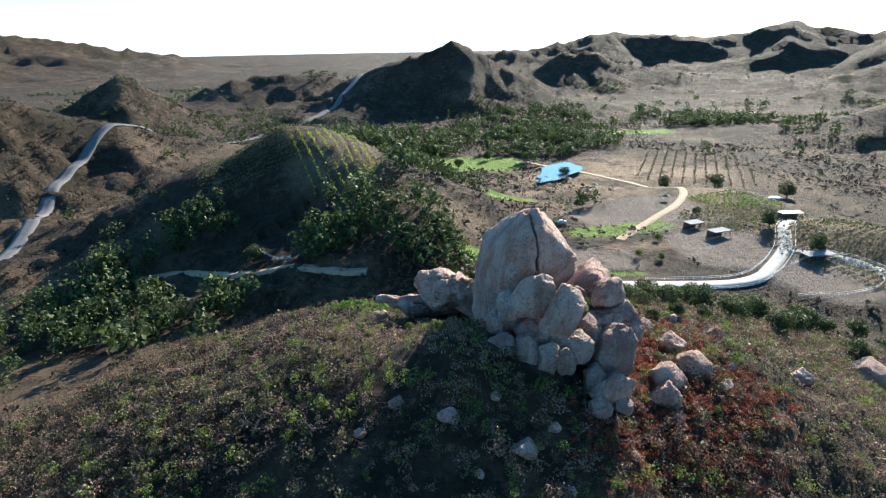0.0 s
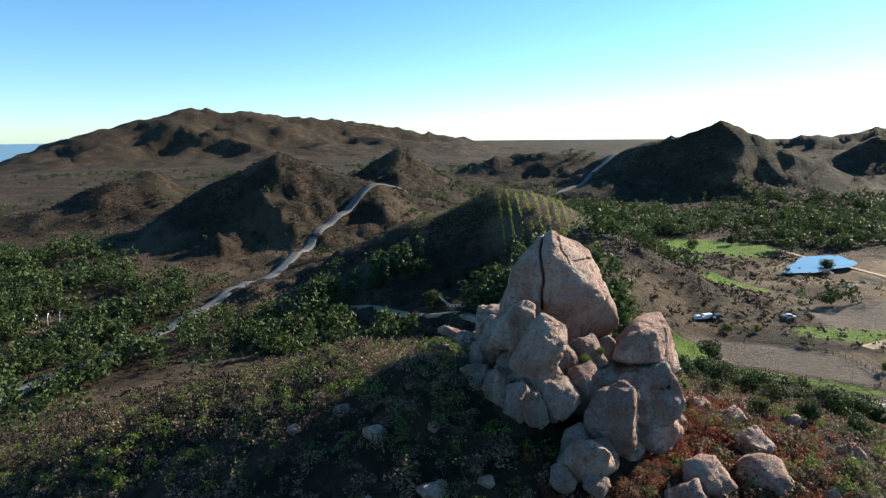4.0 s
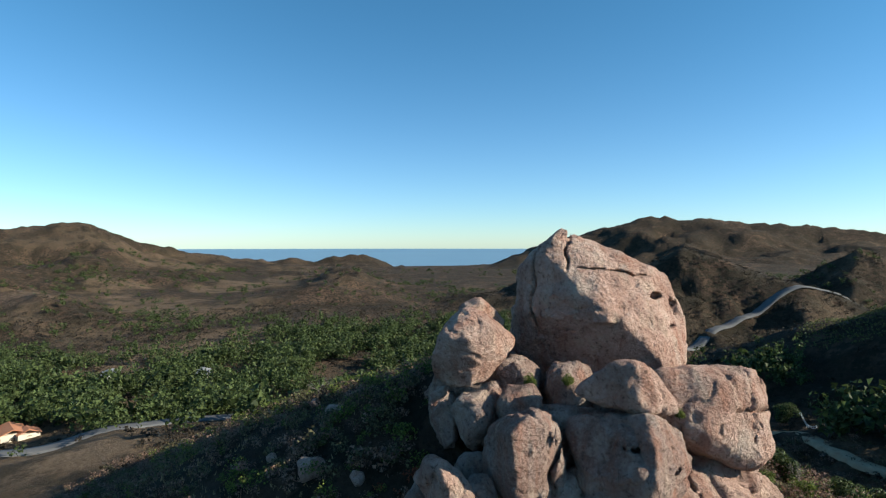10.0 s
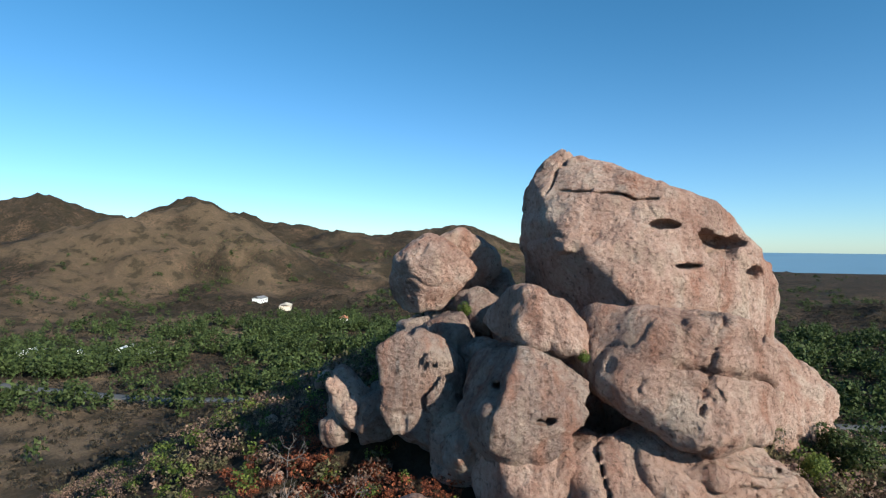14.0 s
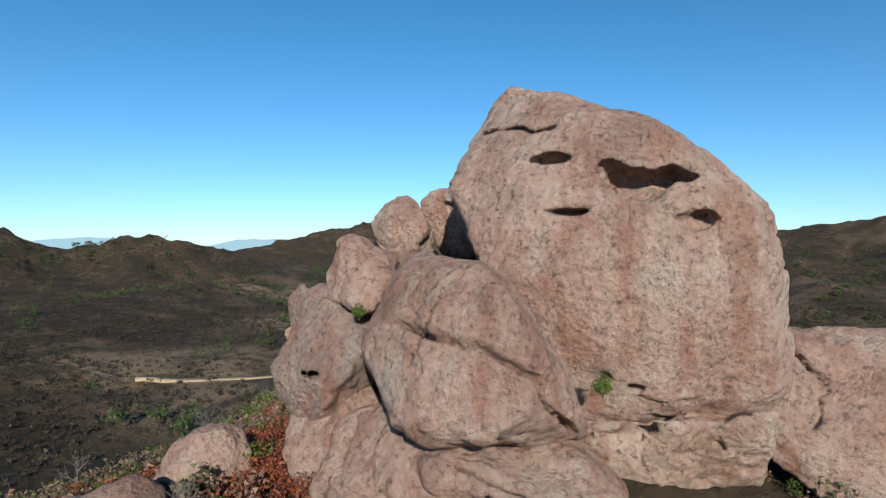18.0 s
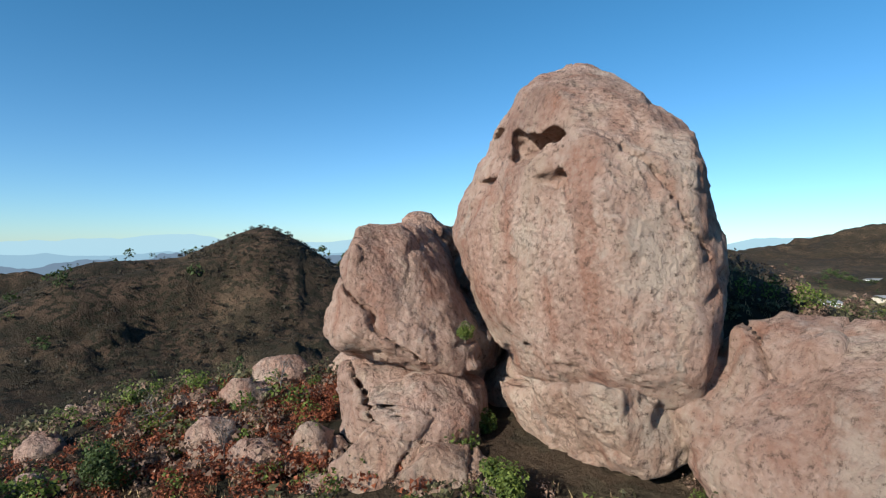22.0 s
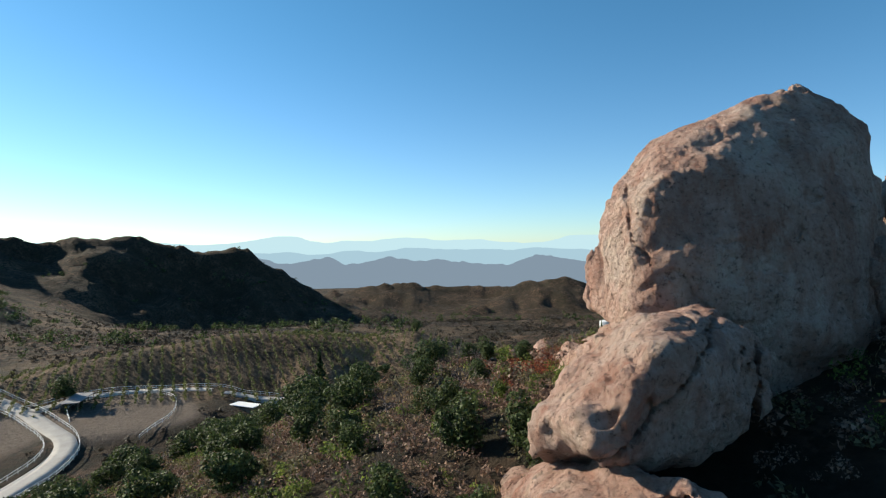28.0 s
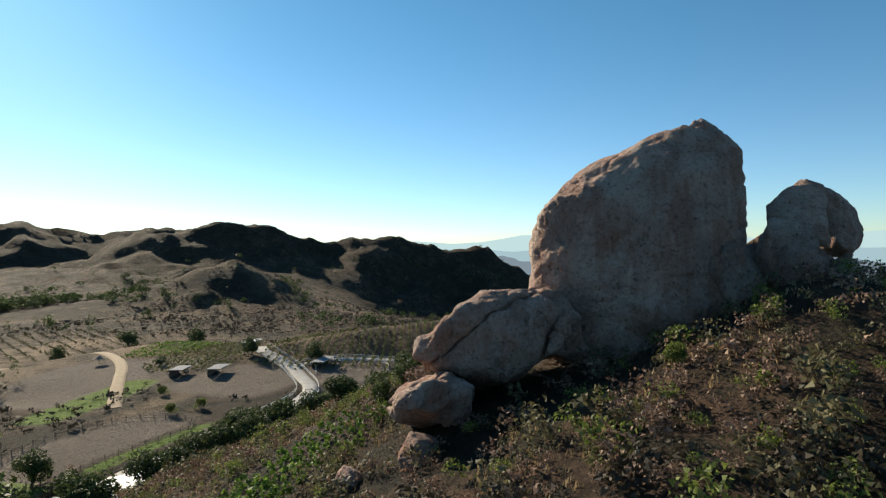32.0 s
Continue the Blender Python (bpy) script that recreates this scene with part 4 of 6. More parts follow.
rock("shoulder_boulder", "large rounded boulder with a diagonal crack", [block((-9.6, 7.6, 12.7), ((43, 26, 3.09), (-87, -54, 3.34), (-162, 0, 5.53), (144, -63, 4.63), (18, 73, 3.94), (93, 52, 4.16), (-75, 0, 5.99), (41, 3, 3.65), (-141, 38, 5.86), (36, 45, 2.93), (53, -3, 4.01), (-157, -52, 4.47), (109, -3, 7.05), (-141, 15, 5.65), (34, 6, 3.72), (-114, -71, 3.65), (-84, 68, 5.33), (77, 48, 3.67), (30, 56, 3.16), (151, -61, 4.64), (-87, -52, 3.35), (154, 72, 5.21), (134, 43, 6.25), (-160, -37, 4.92), (-146, 54, 5.76)), 0.19, 11, lumps=0.35, cracks=(((-14.8, 8.1, 14.5), (-0.08, -0.64, -0.76), 0.17, 1.0, 7.0), ((-14, 3.1, 15), (0.3, 1, 0.1), 0.2, 0.7, 4.0)))])
rock("shoulder_boulder", "broad low boulder below the cracked one", [block((-14.0, 11.6, 7.6), ((-101, -64, 1.33), (63, 69, 2.6), (94, 9, 3.49), (-50, 48, 2.61), (-172, -65, 1.89), (-70, -17, 2.2), (110, 37, 3.64), (86, 23, 3.24), (-48, 64, 2.76), (-117, -14, 5.29), (49, 63, 2.68), (85, 67, 2.76), (129, -24, 3.89), (-118, -40, 3.4), (96, 0, 3.7), (-93, 14, 4.8)), 0.22, 12, lumps=0.4, cracks=(((-17, 13.1, 8.5), (0.4, 0.5, 1), 0.2, 0.7, 6.0),))])
rock("side_boulder", "blocky pink boulder beside the tower foot", [block((-8.2, 4.6, 14.0), ((170, -72, 2.25), (9, 13, 2.48), (-150, 15, 2.53), (114, 25, 3.84), (-56, 30, 2.92), (47, 18, 2.69), (-143, -24, 2.0), (30, 68, 3.08), (152, 21, 3.0), (41, 3, 2.63), (4, 7, 2.53), (0, 90, 3.35), (94, 9, 3.96), (-149, -5, 2.1), (-57, -13, 4.95), (49, 5, 2.77)), 0.18, 13, fit=1.05, lumps=0.3, cracks=(((-6.9, 6.0, 14.9), (0.82, -0.28, -0.49), 0.22, 0.9, 5.0),))])

for n, (centre, size) in enumerate((((-2.9, -19.6, 16.9), (2.4, 2.0, 2.4)), ((0.6, -20.6, 17.6), (1.5, 1.3, 2.6)), ((3.2, -21.4, 17.2), (1.4, 1.2, 2.6)), ((5.2, -21.6, 16.8), (1.2, 1.1, 2.4)), ((7.0, -19.6, 18.0), (1.7, 1.7, 2.6)),
                                    ((8.8, -16.6, 18.4), (1.7, 1.9, 2.2)), ((5.2, -15.2, 20.2), (2.4, 2.0, 2.0)), ((9.4, -21.2, 13.4), (1.8, 1.6, 2.2)), ((2.0, -17.6, 18.6), (3.0, 2.6, 2.6)), ((5.6, -18.6, 17.6), (2.6, 2.2, 2.6)),
                                    ((-1.6, -15.4, 20.4), (2.2, 2.2, 3.4)), ((7.6, -11.6, 19.4), (2.2, 2.4, 2.2)), ((9.2, -25.2, 12.2), (1.4, 1.2, 1.6)), ((12.6, -24.2, 12.0), (1.3, 1.1, 1.4)), ((12.2, -21.2, 13.0), (1.6, 1.4, 2.2)),
                                    ((-1.8, -11.6, 18.4), (2.6, 2.8, 3.6)), ((9.6, -13.0, 15.5), (2.4, 3.0, 3.6)), ((15.4, -13.6, 12.4), (1.3, 1.3, 1.6)), ((-3.4, -16.6, 19.0), (1.8, 1.8, 2.4)), ((9.4, -7.6, 17.4), (2.2, 2.6, 3.4)), ((8.6, -2.6, 14.6), (2.2, 3.2, 3.4)))):
    rock("base_boulder", "broken grey boulder packed under the perched slabs", [lump(centre, size, 0.17, 40 + n)], ROCK_GREY, "boulders under the slabs")
for n, (centre, size) in enumerate((((10.6, 5.4, 8.6), (2.6, 2.2, 3.0)), ((7.2, 5.6, 8.8), (2.2, 2.0, 2.6)), ((13.2, 6.0, 7.0), (2.4, 2.0, 2.4)), ((4.4, 6.6, 8.4), (1.9, 1.6, 2.2)), ((9.0, 8.2, 7.0), (2.4, 1.8, 2.0)), ((15.8, 3.4, 7.6), (2.0, 2.2, 2.6)), ((1.2, 7.4, 8.0), (1.8, 1.5, 1.8)))):
    rock("foot_slab", "pale cracked slab at the foot of the rocks", [lump(centre, size, 0.17, 110 + n, cracks=((centre, (0.7, 0.3, 0.5), 0.12, 0.6, 3.0),))], ROCK_PALE, "pale slabs at the foot")
for n, (x, y, size) in enumerate(((-0.7, -32.7, 1.3), (-9.5, -29.7, 1.1), (26.5, -10.3, 2.2), (21.5, -14.5, 2.4), (20.5, -18, 1.9), (25.5, -4, 1.9), (68, -15, 3.0), (76.5, 28, 4.0), (-4, -27, 0.6),
                                  (3, -29, 0.7), (13, -29, 0.6), (30, -14, 1.0), (33, -9, 0.9), (19, 5, 1.3), (23, 3, 1.5),
                                  (-16, -27, 0.8), (-20, -31, 0.7), (-23, 9.5, 1.4), (-25, 14, 1.0), (30, 9, 1.1), (36, 4, 1.3), (45, -6, 1.4), (-6, -36, 0.5), (4, -36, 0.6))):
    z = float(ground_at(x, y)[0])
    rock("boulder", "weathered pinkish boulder half sunk in the brushy slope", [lump((x, y, z + size * 0.3), (size * 1.25, size, size * 0.8), max(0.1, size * 0.12), 60 + n)], None, "boulders on the slope")



# ---- plants ----
def leaf_triangles(centres, sizes, rng, normals=None, slim=0.75):
    """One leaf-like triangle at each place, turned at random, or roughly to its normal."""
    n = len(centres)
    a = rng.normal(size=(n, 3))
    if normals is not None:
        a = normals + 0.75 * a
    a /= np.linalg.norm(a, axis=1)[:, None] + 1e-9
    u = np.cross(a, rng.normal(size=(n, 3)))
    u /= np.linalg.norm(u, axis=1)[:, None] + 1e-9
    w = np.cross(a, u) * slim
    s = np.asarray(sizes)[:, None]
    v = np.stack([centres + s * u, centres - s * (0.5 * u - 0.9 * w), centres - s * (0.5 * u + 0.9 * w)], 1).reshape(-1, 3)
    return v, np.arange(3 * n).reshape(-1, 3)


def crowns(base, height, width, leaves, rng, lobes=7, low=0.3, leaf=0.09):
    """Leaf triangles for many crowns at once: base (n, 3), height and width (n,)."""
    n = len(base)
    lo = rng.normal(size=(n, lobes, 3))
    lo /= np.linalg.norm(lo, axis=2)[:, :, None]
    lo *= rng.uniform(0.35, 0.75, (n, lobes, 1))
    pick = rng.integers(0, lobes, (n, leaves))
    d = rng.normal(size=(n, leaves, 3))
    d /= np.linalg.norm(d, axis=2)[:, :, None]
    rad = rng.uniform(0.75, 1.05, (n, leaves, 1)) * rng.uniform(0.3, 0.55, (n, lobes))[np.arange(n)[:, None], pick][:, :, None]
    p = lo[np.arange(n)[:, None], pick] + d * rad
    half = np.stack([width / 2, width / 2, height * (1 - low) / 2], -1)[:, None, :]
    mid = base[:, None, :] + np.stack([0 * height, 0 * height, height * (low + (1 - low) / 2)], -1)[:, None, :]
    c = (mid + p * half).reshape(-1, 3)
    s = np.repeat(leaf * width, leaves) * rng.uniform(0.6, 1.3, n * leaves)
    nn = (d + np.array([0, 0, 0.3])).reshape(-1, 3)
    return leaf_triangles(c, s, rng, nn)


def stuff(name, vf, mat, label, category):
    return tagged(new(name, mesh_of(name, *vf, mat)), label, category, kind="stuff")


def near_path(x, y, line, width):
    return along(np.asarray(x, float), np.asarray(y, float), np.array([(*p, 0) for p in line], float))[0] < width


HIGHWAY = ((-112, -330), (-118, -240), (-136, -150), (-157, -95), (-172, -64), (-178, -39), (-184, -14), (-190, 5), (-200, 29), (-206, 60), (-217, 122), (-231, 165), (-246, 208), (-264, 262), (-262, 340), (-215, 480), (-160, 620), (-136, 720))
VALLEY_ROAD = ((0, 98), (28, 103), (54, 105), (72, 107), (85, 110), (93, 115), (98, 122), (104, 130), (111, 140), (116, 152), (119, 162), (128, 172))
LANE = ((111, 138), (129, 131), (136, 116), (137, 97), (138, 69), (150, 46), (168, 24), (184, 9))
TANK_LANE = ((184, 9), (205, -20), (215, -45), (226, -62), (236, -72))
ROADS = (HIGHWAY, VALLEY_ROAD, LANE, TANK_LANE)
ROCK_SPOTS = ((1, -3, 10.5), (12.5, 0, 6.5), (13.5, -9.5, 6.0), (12, -17, 4.0), (10.8, -23, 3.0), (4, -19, 6.5), (-3, -18, 4), (-13.6, 7.5, 7.0), (-18, 11.5, 6.0), (-10.8, 5.3, 4.5), (11.5, -4, 7.5), (0, 1, 7.5), (1, -10, 9.0))
LOTS = ((33, 127, 27, 13), (90, 142, 19, 22), (114, 114, 21, 20), (75, 190, 30, 24), (2, 117, 13, 8), (32, 112, 24, 3), (0, 345, 34, 24), (160, 498, 28, 13), (17, 224, 13, 8), (150, 34, 12, 8), (-268, 60, 16, 9),
        (120, 290, 60, 120), (200, 470, 60, 50), (240, -66, 22, 16), (-22, 27, 16, 6), (60, 142, 16, 6), (140, 140, 22, 20), (158, 104, 28, 28), (176, 70, 26, 26), (192, 36, 18, 30), (-74, 188, 28, 24), (112, 182, 26, 18), (122, 212, 20, 16), (-207, -133, 9, 9), (-104, -96, 44, 26))


def free(x, y, roads=4.0, rocks=True):
    ok = np.ones(x.shape, bool)
    for line in ROADS:
        ok &= ~near_path(x, y, line, roads)
    for cx, cy, rx, ry in LOTS:
        ok &= ((x - cx) / rx) ** 2 + ((y - cy) / ry) ** 2 > 1
    if rocks:
        for cx, cy, r in ROCK_SPOTS:
            ok &= np.hypot(x - cx, y - cy) > 0.72 * r
    return ok


def scatter(n, reach, rng, weight, rocks=True, inner=0.0, roads=4.0):
    """Places on the ground, kept by a weight from 0 to 1."""
    r = np.sqrt(rng.uniform((inner / reach) ** 2, 1, n)) * reach
    a = rng.uniform(0, 2 * math.pi, n)
    x, y = r * np.cos(a), r * np.sin(a)
    keep = (rng.random(n) < weight(x, y)) & free(x, y, roads, rocks)
    x, y = x[keep], y[keep]
    return np.stack([x, y, ground_at(x, y) - 0.05], -1)


# brush on the home slopes
def patches(x, y, size, seed, low=0.0, high=0.4):
    return smooth(low, high, fbm(flat3(x, y, size), 3, seed))


RUSTY = lambda x, y: np.maximum(lot(x, y, 23, -14, 13, 10, -40, 0.5), np.maximum(lot(x, y, 17, -25, 9, 8, 0, 0.6), lot(x, y, 22, 0, 10, 10, 0, 0.5)))
rng = np.random.default_rng(5)
p = scatter(7500, 120, rng, lambda x, y: 0.45 + 0.55 * patches(x, y, 14, 51))
h = rng.uniform(0.9, 3.0, len(p)) * rng.uniform(0.6, 1.0, len(p))
stuff("sagebrush", crowns(p, h, h * rng.uniform(1.1, 1.7, len(p)), 85, rng, 7, 0.02, 0.062), SAGE, "olive sagebrush over the dry slopes", "shrub")
p = scatter(15000, 120, rng, lambda x, y: 0.5 + 0.5 * patches(x, y, 11, 61))
h = rng.uniform(0.8, 2.5, len(p)) * rng.uniform(0.6, 1.0, len(p))
v, f = crowns(p, h, h * rng.uniform(1.2, 1.9, len(p)), 80, rng, 7, 0.0, 0.058)
stuff("dry_brush", (v, f), DEAD, "brown leafless brush between the shrubs", "shrub")
p = scatter(6500, 100, rng, lambda x, y: (0.28 + 0.5 * patches(x, y, 17, 71, 0.1, 0.5)) * (1 - 0.7 * smooth(-40, -70, y) * smooth(20, -20, x)) + 0.3 * lot(x, y, -30, -25, 22, 12, 20, 0.5))
h = rng.uniform(0.9, 2.8, len(p)) * rng.uniform(0.6, 1.0, len(p))
stuff("green_brush", crowns(p, h, h * rng.uniform(0.9, 1.4, len(p)), 130, rng, 8, 0.03, 0.06), GREEN_BUSH, "yellow-green shrubs dotted over the slope", "shrub")
p = scatter(12000, 44, rng, lambda x, y: RUSTY(x, y))
h = rng.uniform(0.5, 1.2, len(p))
stuff("buckwheat", crowns(p, h, h * rng.uniform(1.2, 1.9, len(p)), 80, rng, 6, 0.0, 0.07), RUST, "rust-red dried buckwheat beside the rocks", "shrub")
p = scatter(26000, 80, rng, lambda x, y: 0.75 * patches(x, y, 9, 81, -0.1, 0.3))
c = np.repeat(p, 3, 0) + rng.normal(size=(3 * len(p), 3)) * np.array([0.12, 0.12, 0.0])
tip = c + np.stack([rng.normal(0, 0.12, len(c)), rng.normal(0, 0.12, len(c)), rng.uniform(0.25, 0.6, len(c))], -1)
side = rng.normal(size=(len(c), 3)) * np.array([0.05, 0.05, 0.0])
stuff("dry_grass", (np.stack([c - side, c + side, tip], 1).reshape(-1, 3), np.arange(3 * len(c)).reshape(-1, 3)), STRAW, "straw-coloured dry grass tufts on the slope", "grass")

p = scatter(20000, 130, rng, lambda x, y: lot(x, y, -72, -10, 50, 34, 20, 0.4) * (0.55 + 0.45 * patches(x, y, 12, 63)), inner=30)
h = rng.uniform(0.9, 2.4, len(p))
stuff("dark_scrub", crowns(p, h, h * rng.uniform(1.1, 1.8, len(p)), 60, rng, 6, 0.0, 0.075), CHAPARRAL, "dark dense scrub filling the gully", "shrub")
p = scatter(1500, 130, rng, lambda x, y: 0.5 * lot(x, y, -72, -10, 50, 34, 20, 0.4) * patches(x, y, 22, 64, 0.1, 0.5), inner=34)
h = rng.uniform(2.2, 4.2, len(p))
stuff("gully_shrubs", crowns(p, h, h * rng.uniform(0.8, 1.2, len(p)), 140, rng, 8, 0.03, 0.055), GREEN_BUSH, "pale green shrubs standing out of the dark gully scrub", "shrub")


# woods: where trees stand thick
def woods(x, y):
    z = ground_at(x, y)
    w = 0.95 * lot(x, y, -330, 40, 150, 95, -10, 0.4) + 0.95 * lot(x, y, -235, -75, 110, 60, 30, 0.4)
    w = w + 0.8 * lot(x, y, -270, -190, 150, 70, 35, 0.45) + 0.7 * lot(x, y, -190, -310, 120, 60, 30, 0.5)
    w = w + 0.9 * lot(x, y, -20, 430, 150, 75, 0, 0.45) + 0.8 * lot(x, y, -60, 270, 40, 90, 10, 0.5)
    w = w + 0.9 * lot(x, y, -120, 110, 38, 42, 20, 0.45) + 0.8 * lot(x, y, -30, 118, 36, 18, -10, 0.5)
    w = w + 0.6 * lot(x, y, 180, 560, 160, 60, 0, 0.5)
    w = w + 0.6 * lot(x, y, 60, 205, 24, 10, 20, 0.6)
    w = w * smooth(-0.1, 0.3, fbm(flat3(x, y, 30), 4, 91) + 0.1)
    return np.clip(w, 0, 1) * smooth(10, -8, z)


rng = np.random.default_rng(8)
p = scatter(84000, 660, rng, woods, inner=60, roads=7.0)
h = rng.uniform(6.0, 14.5, len(p)) * rng.uniform(0.75, 1.0, len(p))
kind = rng.random(len(p))
dark, lighter = kind < 0.7, kind >= 0.7
stuff("oak_wood", crowns(p[dark], h[dark], h[dark] * rng.uniform(0.75, 1.2, dark.sum()), 80, rng, 7, 0.06, 0.095), OAK, "dense dark oak woodland on the valley floor", "woodland")
stuff("poplar_wood", crowns(p[lighter], h[lighter] * 1.25, h[lighter] * rng.uniform(0.4, 0.75, lighter.sum()), 80, rng, 7, 0.06, 0.11), OAK_LIGHT, "lighter green trees among the oaks", "woodland")
p = scatter(46000, 1300, rng, lambda x, y: (0.03 + 0.75 * patches(x, y, 45, 97, 0.0, 0.45) * patches(x, y, 170, 98, -0.25, 0.3)) * smooth(40, 5, ground_at(x, y)), inner=140, roads=7.0)
h = rng.uniform(3.5, 9.0, len(p))
stuff("scattered_oaks", crowns(p, h, h * rng.uniform(1.0, 1.5, len(p)), 60, rng, 6, 0.05, 0.09), OAK, "round dark oaks scattered over dry meadows", "woodland")
p = scatter(76000, 640, rng, lambda x, y: (0.25 + 0.75 * patches(x, y, 60, 95, -0.2, 0.3)) * (np.hypot(x, y) > 95), inner=95, roads=5.0)
h = rng.uniform(0.8, 2.4, len(p))
stuff("chaparral", crowns(p, h, h * rng.uniform(1.2, 2.2, len(p)), 18, rng, 4, 0.0, 0.15), CHAPARRAL, "dark chaparral dotting the farther hills", "shrub")


# single trees: trunk with limbs, crown of leaves
def tree_meshes(seed, height, width, leaves, mat, low=0.22, lobes=9, leaf=0.045):
    rng = np.random.default_rng(seed)

    def limb(name, points, radii, k=7):
        """A bent, tapering tube."""
        pts = np.array(points, float)
        d = pts[-1] - pts[0]
        u = np.cross(d, (0.3, 0.9, 0.1))
        u /= np.linalg.norm(u)
        w = np.cross(d / np.linalg.norm(d), u)
        t = np.linspace(0, 2 * math.pi, k, endpoint=False)
        ring = np.cos(t)[:, None] * u + np.sin(t)[:, None] * w
        vs = np.concatenate([c + r * ring for c, r in zip(pts, radii)])
        i = np.arange(k)
        fs = np.concatenate([np.stack([j * k + i, j * k + (i + 1) % k, (j + 1) * k + (i + 1) % k, (j + 1) * k + i], -1) for j in range(len(pts) - 1)])
        return mesh_of(name, vs, fs, BARK, True)

    fork = np.array([rng.normal(0, 0.2), rng.normal(0, 0.2), height * 0.33])
    trunk = limb("trunk", ((0, 0, -0.3), fork * 0.5 + np.array([0.05, 0, 0]), fork), (height * 0.045, height * 0.037, height * 0.032))
    limbs = []
    for k in range(6):
        a = k * 1.05 + rng.uniform(-0.3, 0.3)
        mid = fork + np.array([math.cos(a) * width * 0.2, math.sin(a) * width * 0.2, height * rng.uniform(0.12, 0.25)])
        tip = mid + np.array([math.cos(a) * width * 0.14, math.sin(a) * width * 0.14, height * rng.uniform(0.1, 0.2)])
        limbs.append(limb("limb", (fork, mid, tip), (height * 0.024, height * 0.014, height * 0.004)))
    crown = mesh_of("crown", *crowns(np.zeros((1, 3)), np.array([height]), np.array([width]), leaves, rng, lobes, low, leaf), mat)
    return trunk, crown, *limbs


def plant_tree(name, meshes, x, y, turn, size, label, category, group=""):
    e = new(name)
    e.matrix_basis = pose(x, y, float(ground_at(x, y)[0]) - 0.1, 0, 0, turn) @ Matrix.Diagonal((size, size, size, 1))
    part("trunk", meshes[0], e)
    part("crown", meshes[1], e)
    for me in meshes[2:]:
        part("limb", me, e)
    return tagged(e, label, category, group)


OAKS = [tree_meshes(s, 6.0, 7.0, 2800, OAK, 0.15, 12, 0.034) for s in (1, 2, 3)]
ROUND = [tree_meshes(s, 3.0, 3.4, 2200, GREEN_BUSH, 0.03, 12, 0.038) for s in (7, 8)]
SCRUB = [tree_meshes(s, 4.0, 4.6, 2400, OAK, 0.04, 12, 0.037) for s in (11, 12)]
rng = np.random.default_rng(12)
# oaks on the north-eastern slope and round the fields
for x, y, s in ((37, 38, 1.0), (37, 31, 0.9), (28, 20, 0.7), (27, 27, 0.8), (46, 42, 1.1), (52, 36, 1.0), (58, 46, 1.2), (64, 38, 1.0), (72, 50, 1.1), (80, 58, 1.2), (78, 36, 1.0), (45, 20, 0.8), (54, 24, 0.8), (66, 62, 1.1), (50, 58, 1.0),
                (38, 52, 1.0), (30, 44, 0.9), (22, 52, 1.1), (14, 60, 1.2), (20, 68, 1.2), (30, 66, 1.3), (36, 76, 1.3), (26, 80, 1.2), (14, 74, 1.1), (6, 70, 1.0), (44, 82, 1.2), (54, 78, 1.2), (62, 86, 1.1), (46, 68, 1.1), (70, 74, 1.1),
                (-6, 80, 1.1), (-16, 88, 1.2), (-2, 92, 1.1), (10, 92, 1.1), (88, 66, 1.1), (94, 52, 1.0), (100, 70, 1.1), (90, 80, 1.0), (110, 60, 0.9), (20, 34, 0.8), (12, 40, 0.8), (4, 48, 0.9), (-10, 64, 1.0), (84, 22, 0.9), (92, 36, 1.0)):
    plant_tree("oak_tree", OAKS[rng.integers(3)], x + rng.normal(0, 1.2), y + rng.normal(0, 1.2), rng.uniform(0, 360), s * rng.uniform(0.85, 1.1), "dark spreading oak on the scrubby slope below the rocks", "tree", "oaks below the rocks")
for x, y, s in ((114, 163, 1.3), (121, 136, 1.3), (14, 114, 1.2), (164, 252, 1.6), (128, 250, 1.5), (108, 262, 1.4), (60, 300, 1.2), (96, 186, 0.6), (40, 350, 1.4), (-12, 330, 1.2), (10, 360, 1.3), (-58, 122, 1.2), (-33, 120, 1.2), (-17, 124, 1.2), (-90, 121, 1.2), (-30, 105, 1.1), (-126, 131, 1.3), (176, 30, 0.9), (160, 48, 0.8), (190, 22, 0.8), (196, 2, 0.7), (205, 40, 0.9)):
    plant_tree("oak_tree", OAKS[rng.integers(3)], x, y, rng.uniform(0, 360), s, "round dark oak standing alone by the fields", "tree", "oaks by the fields")
for x, y, s in ((4.2, 8.8, 0.8), (1.0, 9.6, 0.6), (7.6, 10.2, 0.55), (9.0, 13.5, 0.7), (16, 12, 0.6), (6.2, 1.6, 0.5), (16.5, -26, 0.4), (22, -8, 0.5), (27, -19, 0.5), (-16, -7, 0.6)):
    plant_tree("green_shrub", ROUND[rng.integers(2)], x, y, rng.uniform(0, 360), s, "bright green round shrub at the foot of the rocks", "shrub", "green shrubs by the rocks")
for x, y, s in ((-3.0, 13.0, 0.95), (-0.5, 17.5, 1.0), (-6.5, 12.0, 0.9), (3.5, 17, 0.9), (10, 18, 0.85), (-10, 17, 0.7), (14, 20, 0.7), (-8.0, 9.5, 0.8), (20, 14, 0.7), (-5, 22, 0.8), (26, 8, 0.7), (32, 12, 0.8), (8, 26, 0.8), (16, 28, 0.9), (38, 14, 0.8)):
    plant_tree("scrub_oak", SCRUB[rng.integers(2)], x, y, rng.uniform(0, 360), s, "dark green scrub oak leaning beside the boulders", "tree", "scrub oaks by the boulders")


